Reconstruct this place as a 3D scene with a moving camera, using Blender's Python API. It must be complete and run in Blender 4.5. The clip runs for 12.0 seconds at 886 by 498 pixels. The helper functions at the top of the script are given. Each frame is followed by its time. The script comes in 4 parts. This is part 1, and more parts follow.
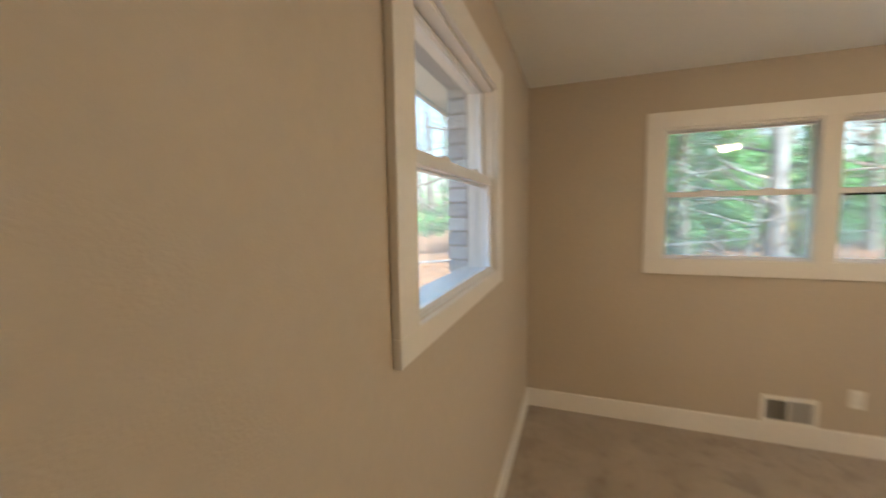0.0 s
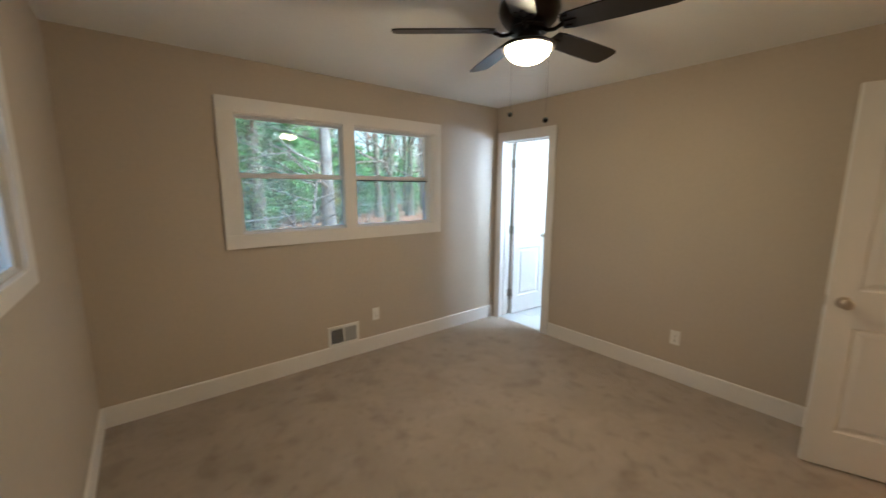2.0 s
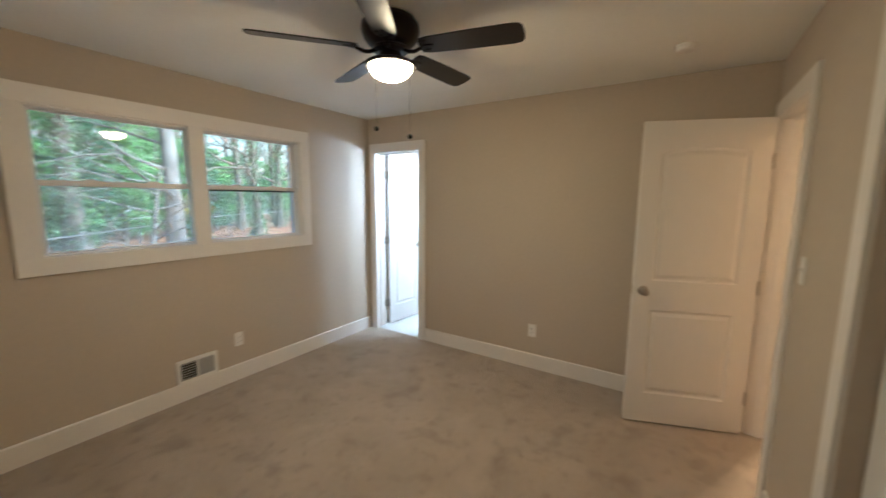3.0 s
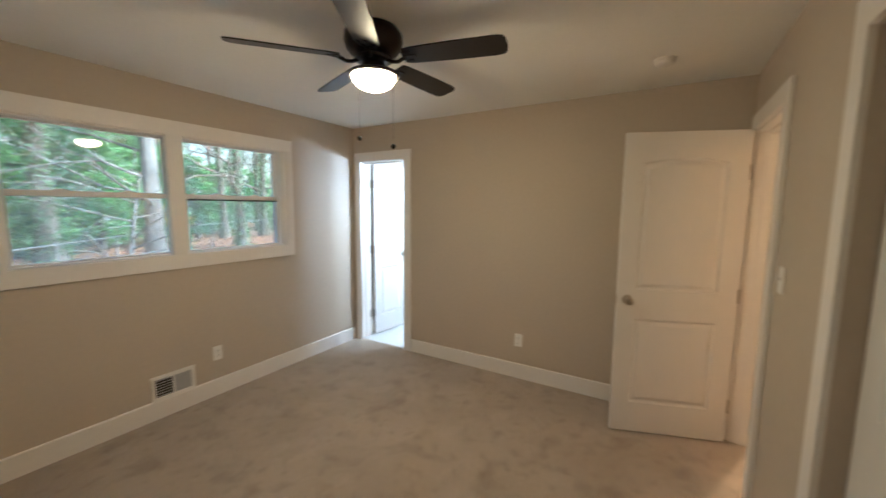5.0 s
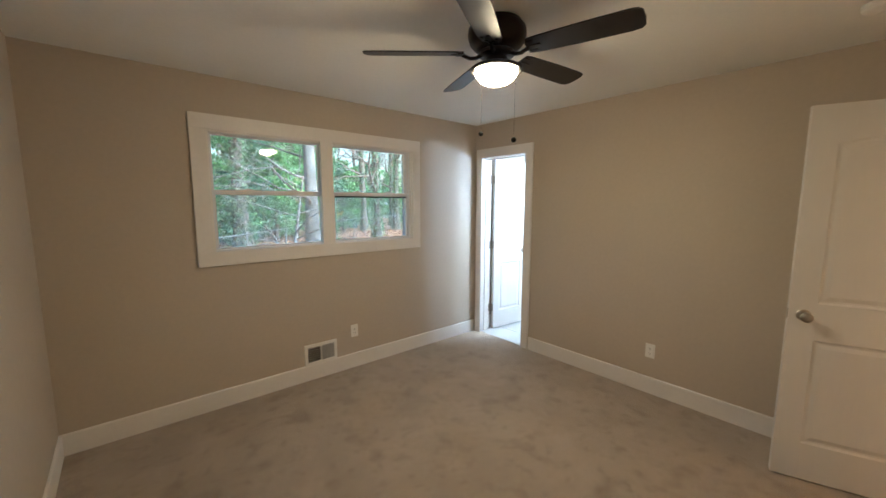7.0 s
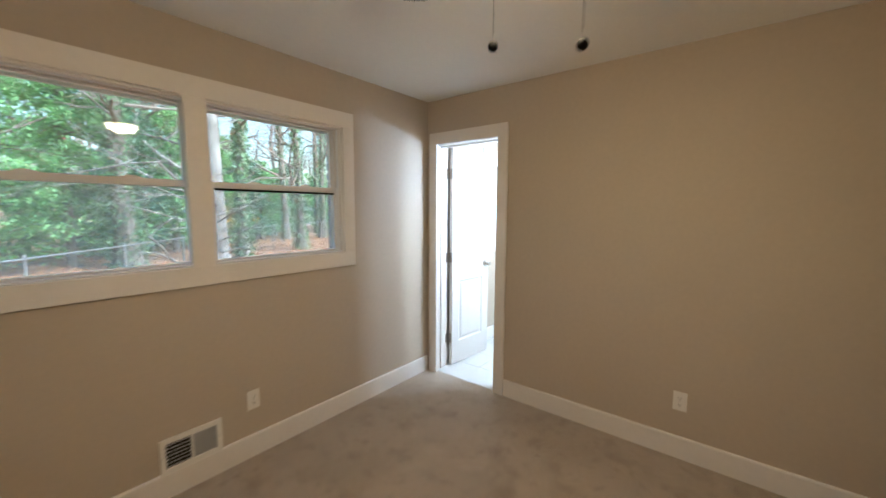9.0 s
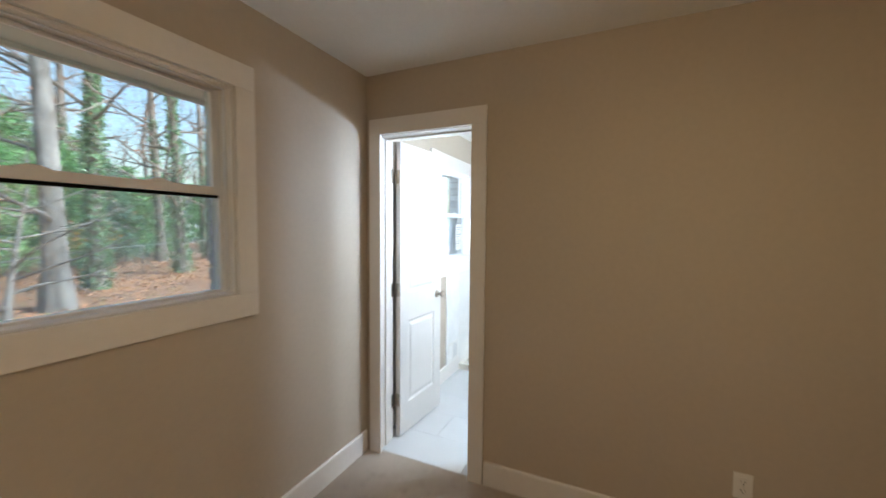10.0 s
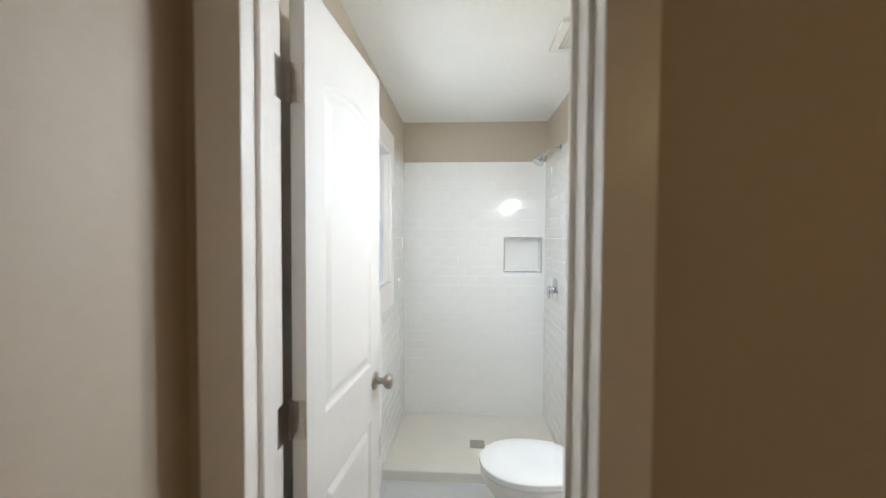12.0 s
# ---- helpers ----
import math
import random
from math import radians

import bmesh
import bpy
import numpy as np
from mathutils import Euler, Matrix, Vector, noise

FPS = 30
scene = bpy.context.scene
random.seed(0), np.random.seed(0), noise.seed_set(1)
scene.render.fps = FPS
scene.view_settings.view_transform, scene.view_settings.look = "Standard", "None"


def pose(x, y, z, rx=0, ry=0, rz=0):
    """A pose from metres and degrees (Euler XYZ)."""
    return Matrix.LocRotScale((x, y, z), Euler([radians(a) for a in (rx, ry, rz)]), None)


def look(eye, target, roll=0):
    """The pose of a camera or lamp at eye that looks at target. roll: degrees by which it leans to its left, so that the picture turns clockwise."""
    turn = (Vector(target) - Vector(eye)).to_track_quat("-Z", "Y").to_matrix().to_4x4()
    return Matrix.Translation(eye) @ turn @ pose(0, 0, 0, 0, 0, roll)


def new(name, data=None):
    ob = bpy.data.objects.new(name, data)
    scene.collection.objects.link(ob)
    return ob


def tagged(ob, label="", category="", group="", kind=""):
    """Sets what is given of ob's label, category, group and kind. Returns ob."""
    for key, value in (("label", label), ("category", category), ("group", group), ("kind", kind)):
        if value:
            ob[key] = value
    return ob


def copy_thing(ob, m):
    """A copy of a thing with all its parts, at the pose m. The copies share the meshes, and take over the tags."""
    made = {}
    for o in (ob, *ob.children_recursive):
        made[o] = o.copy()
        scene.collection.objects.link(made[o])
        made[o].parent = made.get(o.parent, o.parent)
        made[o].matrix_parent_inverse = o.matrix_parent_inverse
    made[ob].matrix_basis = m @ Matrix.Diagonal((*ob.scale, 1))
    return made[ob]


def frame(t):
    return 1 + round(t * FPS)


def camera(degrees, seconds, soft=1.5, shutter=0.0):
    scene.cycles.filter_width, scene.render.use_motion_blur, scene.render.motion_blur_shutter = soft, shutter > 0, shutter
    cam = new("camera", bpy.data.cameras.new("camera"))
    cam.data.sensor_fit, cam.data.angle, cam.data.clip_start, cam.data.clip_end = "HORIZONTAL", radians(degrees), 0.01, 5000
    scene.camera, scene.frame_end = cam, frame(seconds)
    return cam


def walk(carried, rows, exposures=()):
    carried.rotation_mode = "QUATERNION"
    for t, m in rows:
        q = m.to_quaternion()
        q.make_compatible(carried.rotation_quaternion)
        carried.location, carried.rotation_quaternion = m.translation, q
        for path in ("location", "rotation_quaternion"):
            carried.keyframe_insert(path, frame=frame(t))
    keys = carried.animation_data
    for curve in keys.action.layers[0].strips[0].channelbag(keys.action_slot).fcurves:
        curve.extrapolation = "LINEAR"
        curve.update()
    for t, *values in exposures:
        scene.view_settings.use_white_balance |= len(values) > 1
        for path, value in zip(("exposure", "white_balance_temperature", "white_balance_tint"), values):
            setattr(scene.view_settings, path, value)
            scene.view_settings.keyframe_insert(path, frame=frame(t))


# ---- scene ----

# ---------- camera and walk ----------
cam = camera(99.6, 12.0, soft=1.5, shutter=0.6)
PATH = [
    (0, (-3.203, -2.888, 1.507), (-3.879, -1.016, 1.319), -0.8),
    (0.5, (-3.28, -2.884, 1.497), (-3.286, -0.904, 1.218), -0.5),
    (1, (-3.234, -2.977, 1.519), (-2.654, -1.09, 1.197), -0.2),
    (1.5, (-3.229, -3.013, 1.506), (-2.25, -1.298, 1.187), 0.0),
    (2, (-3.222, -3.056, 1.524), (-1.99, -1.514, 1.204), 0.2),
    (2.5, (-3.209, -3.089, 1.523), (-1.761, -1.742, 1.23), 0.3),
    (3, (-3.206, -3.093, 1.542), (-1.542, -2.017, 1.274), 0.5),
    (3.2, (-3.17, -3.117, 1.546), (-1.451, -2.128, 1.292), 0.5),
    (4.8, (-3.172, -3.098, 1.547), (-1.418, -2.162, 1.328), 0.6),
    (5, (-3.177, -3.092, 1.554), (-1.473, -2.071, 1.329), 0.5),
    (5.5, (-3.152, -3.124, 1.554), (-1.602, -1.881, 1.328), 0.3),
    (6, (-3.173, -3.117, 1.56), (-1.719, -1.763, 1.327), 0.2),
    (6.5, (-3.158, -3.142, 1.559), (-1.808, -1.686, 1.323), 0.2),
    (6.7, (-3.171, -3.139, 1.554), (-1.856, -1.651, 1.318), 0.2),
    (8.3, (-2.942, -2.678, 1.507), (-1.678, -1.152, 1.233), 0.2),
    (8.5, (-2.854, -2.575, 1.513), (-1.51, -1.115, 1.255), 0.2),
    (9, (-2.551, -2.219, 1.488), (-0.999, -0.975, 1.276), 0.3),
    (9.5, (-2.258, -1.848, 1.47), (-0.615, -0.721, 1.296), 0.3),
    (10, (-1.985, -1.457, 1.475), (-0.173, -0.62, 1.356), 0.5),
    (10.5, (-1.624, -1.095, 1.465), (0.245, -0.387, 1.374), 0.0),
    (11, (-1.3, -0.784, 1.474), (0.603, -0.176, 1.388), -0.2),
    (11.5, (-0.951, -0.593, 1.462), (1.03, -0.329, 1.381), 0.0),
    (12, (-0.641, -0.491, 1.461), (1.355, -0.384, 1.401), 0.3),
]
EXPOSURES = [(0.0, 1.95, 5080, 5), (0.5, 1.9, 5030, 5), (1.0, 1.6, 4880, 4), (1.5, 1.68, 4830, 4), (2.0, 1.55, 4730, 4), (2.5, 1.7, 4720, 4), (5.0, 1.72, 4730, 4), (6.5, 1.65, 4720, 4),
             (8.5, 1.74, 4870, 5), (9.5, 1.36, 5090, 7), (10.5, 0.9, 5400, 8), (11.2, 0.63, 5800, 9), (11.6, 0.47, 5880, 9), (12.0, 0.24, 5950, 10)]
walk(cam, [(t, look(eye, target, roll)) for t, eye, target, roll in PATH], EXPOSURES)

# ---------- plan, metres ----------
W0 = -3.56        # face of the wall with the single window
W3 = -3.53        # face of the wall with the entry door and the closet
CEIL = 2.41
BATH = 0.17       # bathroom face of the door wall
BX, BY = 2.40, -1.27
SHOWER_Y = -1.155
SHOWER_X = 1.55
GROUND = -0.5

# ---------- world, sun, lamps ----------
world = bpy.data.worlds.new("world")
scene.world = world
world.use_nodes = True
sky = world.node_tree.nodes.new("ShaderNodeTexSky")
sky.sky_type, sky.sun_disc = "NISHITA", False
sky.sun_elevation, sky.sun_rotation = radians(48), radians(150)
sky.dust_density, sky.air_density, sky.ozone_density = 3.0, 1.6, 0.1
background = world.node_tree.nodes["Background"]
world.node_tree.links.new(sky.outputs[0], background.inputs[0])
background.inputs[1].default_value = 0.15

sun = new("sun", bpy.data.lights.new("sun", "SUN"))
sun.data.energy, sun.data.angle, sun.data.color = 4.9, radians(10), (1.0, 0.95, 0.88)
sun.matrix_world = look((0, 0, 20), (0 + 20 * math.sin(radians(150)) * -1, 20 * math.cos(radians(150)) * -1, 20 - 20 * math.tan(radians(48))))

# added fill lamp in the bathroom window's opening, standing in for its daylight
window_fill = new("window_fill_lamp", bpy.data.lights.new("window_fill_lamp", "AREA"))
window_fill.data.shape, window_fill.data.size, window_fill.data.size_y = "RECTANGLE", 0.44, 0.74
window_fill.data.energy, window_fill.data.color = 5.0, (0.92, 0.97, 1.0)
window_fill.matrix_world = look((1.22, 0.118, 1.59), (1.22, -1.0, 1.59))

LAMP_FAN = 60.0
LAMP_BATH = 240.0
LAMP_HALL = 520.0


# ---------- materials ----------
def lin(r, g, b):
    """Linear colour from 0-255 display values."""
    return tuple((c / 255 / 12.92) if c / 255 <= 0.04045 else ((c / 255 + 0.055) / 1.055) ** 2.4 for c in (r, g, b)) + (1,)


def material(name, color, rough=0.5, metal=0.0, other=None, mid=0.0, mid_scale=1.5, fine=0.0, fine_scale=60.0,
             spots=None, bump=0.0, bump_scale=200.0, stretch=(1, 1, 1), random=0.0, sheen=0.0, coat=0.0, spec=0.5):
    m = bpy.data.materials.new(name)
    m.use_nodes = True
    nt = m.node_tree
    p = nt.nodes["Principled BSDF"]
    p.inputs["Roughness"].default_value = rough
    p.inputs["Metallic"].default_value = metal
    p.inputs["Specular IOR Level"].default_value = spec
    p.inputs["Coat Weight"].default_value = coat
    p.inputs["Sheen Weight"].default_value = sheen
    tc = nt.nodes.new("ShaderNodeTexCoord")
    mp = nt.nodes.new("ShaderNodeMapping")
    mp.inputs["Scale"].default_value = stretch
    nt.links.new(tc.outputs["Object"], mp.inputs[0])

    def noise_tex(scale, detail=4.0):
        n = nt.nodes.new("ShaderNodeTexNoise")
        n.inputs["Scale"].default_value, n.inputs["Detail"].default_value = scale, detail
        nt.links.new(mp.outputs[0], n.inputs["Vector"])
        return n.outputs["Fac"]

    def mix(fac, a, b):
        n = nt.nodes.new("ShaderNodeMix")
        n.data_type = "RGBA"
        nt.links.new(fac, n.inputs[0])
        for socket, v in ((n.inputs[6], a), (n.inputs[7], b)):
            if isinstance(v, tuple):
                socket.default_value = v
            else:
                nt.links.new(v, socket)
        return n.outputs[2]

    def ramp(fac, lo, hi):
        n = nt.nodes.new("ShaderNodeMapRange")
        n.inputs["From Min"].default_value, n.inputs["From Max"].default_value = lo, hi
        nt.links.new(fac, n.inputs[0])
        return n.outputs[0]

    out = color
    if mid:
        dark = other or tuple(c * (1 - mid) for c in color[:3]) + (1,)
        out = mix(ramp(noise_tex(mid_scale, 5.0), 0.36, 0.64), dark, out)
    if spots:
        for colour, scale, lo, hi in spots:
            out = mix(ramp(noise_tex(scale, 6.0), lo, hi), out, colour)
    if fine:
        n = nt.nodes.new("ShaderNodeHueSaturation")
        v = nt.nodes.new("ShaderNodeMapRange")
        v.inputs["From Min"].default_value, v.inputs["From Max"].default_value = 0.3, 0.7
        v.inputs["To Min"].default_value, v.inputs["To Max"].default_value = 1 - fine, 1 + fine
        nt.links.new(noise_tex(fine_scale, 3.0), v.inputs[0])
        nt.links.new(v.outputs[0], n.inputs["Value"])
        if isinstance(out, tuple):
            n.inputs["Color"].default_value = out
        else:
            nt.links.new(out, n.inputs["Color"])
        out = n.outputs[0]
    if random:
        info = nt.nodes.new("ShaderNodeObjectInfo")
        geo = nt.nodes.new("ShaderNodeNewGeometry")
        add = nt.nodes.new("ShaderNodeMath")
        add.operation = "ADD"
        nt.links.new(info.outputs["Random"], add.inputs[0])
        nt.links.new(geo.outputs["Random Per Island"], add.inputs[1])
        fr = nt.nodes.new("ShaderNodeMath")
        fr.operation = "FRACT"
        nt.links.new(add.outputs[0], fr.inputs[0])
        v = nt.nodes.new("ShaderNodeMapRange")
        v.inputs["To Min"].default_value, v.inputs["To Max"].default_value = 1 - random, 1 + random
        nt.links.new(fr.outputs[0], v.inputs[0])
        n = nt.nodes.new("ShaderNodeHueSaturation")
        nt.links.new(v.outputs[0], n.inputs["Value"])
        if isinstance(out, tuple):
            n.inputs["Color"].default_value = out
        else:
            nt.links.new(out, n.inputs["Color"])
        out = n.outputs[0]
    if isinstance(out, tuple):
        p.inputs["Base Color"].default_value = out
    else:
        nt.links.new(out, p.inputs["Base Color"])
    if bump:
        b = nt.nodes.new("ShaderNodeBump")
        b.inputs["Strength"].default_value, b.inputs["Distance"].default_value = 1.0, bump
        nt.links.new(noise_tex(bump_scale, 3.0), b.inputs["Height"])
        nt.links.new(b.outputs[0], p.inputs["Normal"])
    return m


def glowing(name, color, strength):
    m = bpy.data.materials.new(name)
    m.use_nodes = True
    p = m.node_tree.nodes["Principled BSDF"]
    p.inputs["Base Color"].default_value = (0.8, 0.8, 0.78, 1)
    p.inputs["Emission Color"].default_value = color
    p.inputs["Emission Strength"].default_value = strength
    return m


def glass_material(name):
    m = bpy.data.materials.new(name)
    m.use_nodes = True
    nt = m.node_tree
    nt.nodes.remove(nt.nodes["Principled BSDF"])
    clear, gloss, mixer, facing = (nt.nodes.new("ShaderNode" + k) for k in ("BsdfTransparent", "BsdfGlossy", "MixShader", "LayerWeight"))
    power, amount = nt.nodes.new("ShaderNodeMath"), nt.nodes.new("ShaderNodeMath")
    clear.inputs[0].default_value = (0.955, 0.975, 0.965, 1)
    gloss.inputs["Roughness"].default_value = 0.01
    facing.inputs[0].default_value = 0.5
    power.operation, power.inputs[1].default_value = "POWER", 5.0
    amount.operation, amount.inputs[1].default_value, amount.inputs[2].default_value = "MULTIPLY_ADD", 0.9, 0.032
    nt.links.new(facing.outputs["Facing"], power.inputs[0])
    nt.links.new(power.outputs[0], amount.inputs[0])
    nt.links.new(amount.outputs[0], mixer.inputs[0])
    nt.links.new(clear.outputs[0], mixer.inputs[1])
    nt.links.new(gloss.outputs[0], mixer.inputs[2])
    # milky haze of reflections, put into the glass as a pale translucent share
    veil, veil_mix = nt.nodes.new("ShaderNodeBsdfTranslucent"), nt.nodes.new("ShaderNodeMixShader")
    veil.inputs[0].default_value = (0.8, 0.82, 0.82, 1)
    veil_mix.inputs[0].default_value = 0.075
    nt.links.new(mixer.outputs[0], veil_mix.inputs[1])
    nt.links.new(veil.outputs[0], veil_mix.inputs[2])
    nt.links.new(veil_mix.outputs[0], nt.nodes["Material Output"].inputs[0])
    return m


def screen_material(name):
    """Fine insect mesh, too fine to see its wires: part open, part grey, with reflection haze put into it."""
    m = bpy.data.materials.new(name)
    m.use_nodes = True
    nt = m.node_tree
    nt.nodes.remove(nt.nodes["Principled BSDF"])
    p, out = nt.nodes.new("ShaderNodeBsdfTranslucent"), nt.nodes["Material Output"]
    p.inputs[0].default_value = (0.34, 0.36, 0.36, 1)
    clear, mixer = nt.nodes.new("ShaderNodeBsdfTransparent"), nt.nodes.new("ShaderNodeMixShader")
    mixer.inputs[0].default_value = 0.15
    nt.links.new(clear.outputs[0], mixer.inputs[1])
    nt.links.new(p.outputs[0], mixer.inputs[2])
    nt.links.new(mixer.outputs[0], out.inputs[0])
    return m


WALL = material("greige_wall_paint", lin(193, 180, 161), 0.62, mid=0.05, mid_scale=0.9, fine=0.02, fine_scale=35, bump=0.0006, bump_scale=220)
CEILING = material("ceiling_paint", lin(243, 242, 236), 0.8, mid=0.03, mid_scale=1.2, fine=0.015, bump=0.001, bump_scale=150)
TRIM = material("white_semi_gloss_trim_paint", lin(232, 227, 220), 0.35, mid=0.03, mid_scale=3, fine=0.015, fine_scale=40, bump=0.0003, bump_scale=90)
DOOR = material("white_door_paint", lin(219, 216, 211), 0.34, mid=0.025, mid_scale=2.5, fine=0.01, bump=0.00025, bump_scale=160, stretch=(1, 1, 0.15))
VINYL = material("white_vinyl", lin(228, 228, 230), 0.3, mid=0.03, mid_scale=4, fine=0.01)
CARPET = material("taupe_carpet", lin(183, 168, 150), 0.95, mid=1.0, other=lin(171, 156, 138), mid_scale=2.0, spots=((lin(146, 131, 114), 5.0, 0.54, 0.80), (lin(152, 137, 120), 13.0, 0.55, 0.82), (lin(190, 175, 158), 3.0, 0.55, 0.78)),
                  fine=0.24, fine_scale=240, bump=0.007, bump_scale=300, sheen=0.2, spec=0.1)
BRONZE = material("dark_bronze", lin(38, 31, 27), 0.38, metal=0.6, mid=0.3, mid_scale=8, fine=0.1)
BLADE = material("espresso_blade_wood", lin(30, 24, 21), 0.45, mid=0.35, mid_scale=5, fine=0.15, fine_scale=40, stretch=(1, 1, 1), spec=0.4)
NICKEL = material("satin_nickel", lin(176, 168, 156), 0.28, metal=1.0, mid=0.08, mid_scale=20, fine=0.03)
CHROME = material("chrome", lin(214, 216, 220), 0.08, metal=1.0, mid=0.03, mid_scale=20)
BLACK = material("matt_black", lin(16, 15, 14), 0.8, spec=0.1, mid=0.2, mid_scale=20)
# dark colour for the shade in duct, outlet slots and far house panes
OPENING_SHADE = material("dark_opening_shade", lin(40, 36, 32), 0.8, mid=0.2, mid_scale=6)
GREY = material("grey_louvre_metal", lin(188, 187, 186), 0.5, mid=0.08, mid_scale=10)
PLATE = material("white_plastic", lin(234, 231, 224), 0.35, mid=0.02, mid_scale=10)
GLASS = glass_material("window_glass")
SCREEN = screen_material("hazy_insect_mesh")
TILE = material("glossy_white_ceramic_tile", lin(245, 243, 238), 0.09, mid=0.02, mid_scale=8, random=0.008, bump=0.0004, bump_scale=18, coat=0.2)
GROUT = material("pale_grout", lin(243, 242, 239), 0.85, mid=0.06, mid_scale=6, fine=0.04)
FLOOR_TILE = material("white_floor_tile", lin(210, 210, 208), 0.25, mid=0.05, mid_scale=2.2, random=0.02, bump=0.0002, bump_scale=40)
PAN = material("cream_acrylic", lin(232, 226, 214), 0.3, mid=0.04, mid_scale=3)
PORCELAIN = material("white_porcelain", lin(240, 240, 238), 0.07, mid=0.015, mid_scale=6, coat=0.3)
BRICK = material("grey_painted_brick", lin(192, 197, 204), 0.85, mid=0.2, mid_scale=14, fine=0.12, fine_scale=90, random=0.2, bump=0.003, bump_scale=70)
MORTAR = material("mortar", lin(150, 148, 146), 0.9, mid=0.15, mid_scale=12, fine=0.1, bump=0.002, bump_scale=120)
SOFFIT = material("painted_soffit", lin(234, 238, 230), 0.7, mid=0.06, mid_scale=2, fine=0.02)
LITTER = material("leaf_strewn_ground", lin(150, 114, 82), 0.95, mid=1.0, other=lin(112, 86, 64), mid_scale=2.2, fine=0.35, fine_scale=26, bump=0.02, bump_scale=24)
LEAF_DRY = material("dry_brown_leaf", lin(178, 130, 88), 0.8, random=0.5, mid=0.2, mid_scale=9)
GRASS = material("grass", lin(132, 152, 80), 0.8, random=0.35, mid=0.2, mid_scale=4)
LEAF = material("evergreen_leaf", lin(146, 190, 122), 0.75, random=0.38, mid=0.3, mid_scale=0.8)
LEAF_PINE = material("dark_conifer_leaf", lin(122, 156, 122), 0.75, random=0.35, mid=0.35, mid_scale=0.7)
LEAF_IVY = material("ivy_leaf", lin(134, 166, 120), 0.5, random=0.5, mid=0.3, mid_scale=1.5)
LEAF_RUST = material("rust_autumn_leaf", lin(166, 112, 78), 0.7, random=0.35, mid=0.2, mid_scale=2)
LEAF_YELLOW = material("yellow_autumn_leaf", lin(206, 168, 64), 0.7, random=0.3, mid=0.2, mid_scale=2)
BARK = material("grey_brown_bark", lin(134, 124, 112), 0.9, mid=0.4, mid_scale=3, fine=0.25, fine_scale=24, bump=0.03, bump_scale=9, stretch=(1, 1, 0.25))
BARK_PALE = material("pale_mottled_bark", lin(142, 138, 130), 0.85, mid=1.0, other=lin(88, 84, 78), mid_scale=3.5, fine=0.2, fine_scale=20, bump=0.015, bump_scale=8, stretch=(1, 1, 0.4))
GALV = material("galvanised_wire", lin(150, 152, 150), 0.5, metal=0.7, mid=0.1, mid_scale=6)
SIDING = material("pale_house_siding", lin(206, 208, 210), 0.7, mid=0.06, mid_scale=0.6, fine=0.03)
SHINGLE = material("dark_roof_shingle", lin(82, 78, 76), 0.9, mid=0.2, mid_scale=3, fine=0.2)
PAPER = material("paper_label", lin(238, 236, 230), 0.6, mid=0.02, mid_scale=8)
PRINT = material("grey_print", lin(150, 148, 150), 0.7, mid=0.1, mid_scale=30)
BOWL = glowing("frosted_lit_bowl", (1.0, 0.665, 0.32, 1), LAMP_FAN)
nt = BOWL.node_tree
tc, sep, rng_s = (nt.nodes.new("ShaderNode" + k) for k in ("TexCoord", "SeparateXYZ", "MapRange"))
nt.links.new(tc.outputs["Object"], sep.inputs[0])
rng_s.inputs["From Min"].default_value, rng_s.inputs["From Max"].default_value = CEIL - 0.214, CEIL - 0.25
rng_s.inputs["To Min"].default_value, rng_s.inputs["To Max"].default_value = 0.9, LAMP_FAN
nt.links.new(sep.outputs["Z"], rng_s.inputs[0])
nt.links.new(rng_s.outputs[0], nt.nodes["Principled BSDF"].inputs["Emission Strength"])
BULB = glowing("lit_wall_lamp_globe", (0.90, 0.96, 1.0, 1), LAMP_BATH)
HALL_GLOW = glowing("lit_hall_globe", (1.0, 0.60, 0.28, 1), LAMP_HALL)


def let_light_through(m, share=0.45):
    """Leaves pass some of the light that falls on their back."""
    nt = m.node_tree
    p, out = nt.nodes["Principled BSDF"], nt.nodes["Material Output"]
    t, mixer = nt.nodes.new("ShaderNodeBsdfTranslucent"), nt.nodes.new("ShaderNodeMixShader")
    nt.links.new(p.inputs["Base Color"].links[0].from_socket, t.inputs[0])
    mixer.inputs[0].default_value = share
    nt.links.new(p.outputs[0], mixer.inputs[1])
    nt.links.new(t.outputs[0], mixer.inputs[2])
    nt.links.new(mixer.outputs[0], out.inputs[0])


for m in (LEAF, LEAF_PINE, LEAF_IVY, LEAF_RUST, LEAF_YELLOW, GRASS):
    let_light_through(m)

# ---------- mesh helpers ----------
def box(bm, x0, x1, y0, y1, z0, z1, m=None):
    vs = [bm.verts.new(Vector((x, y, z)) if m is None else m @ Vector((x, y, z))) for x in (x0, x1) for y in (y0, y1) for z in (z0, z1)]
    for f in ((0, 1, 3, 2), (4, 6, 7, 5), (0, 4, 5, 1), (2, 3, 7, 6), (0, 2, 6, 4), (1, 5, 7, 3)):
        bm.faces.new([vs[i] for i in f])
    return bm


def one_box(*a, bevel=0.0, m=None, segments=2):
    bm = box(bmesh.new(), *a)
    if bevel:
        bmesh.ops.bevel(bm, geom=bm.edges[:], offset=bevel, segments=segments, affect="EDGES", profile=0.6)
    if m is not None:
        bm.transform(m)
    return bm


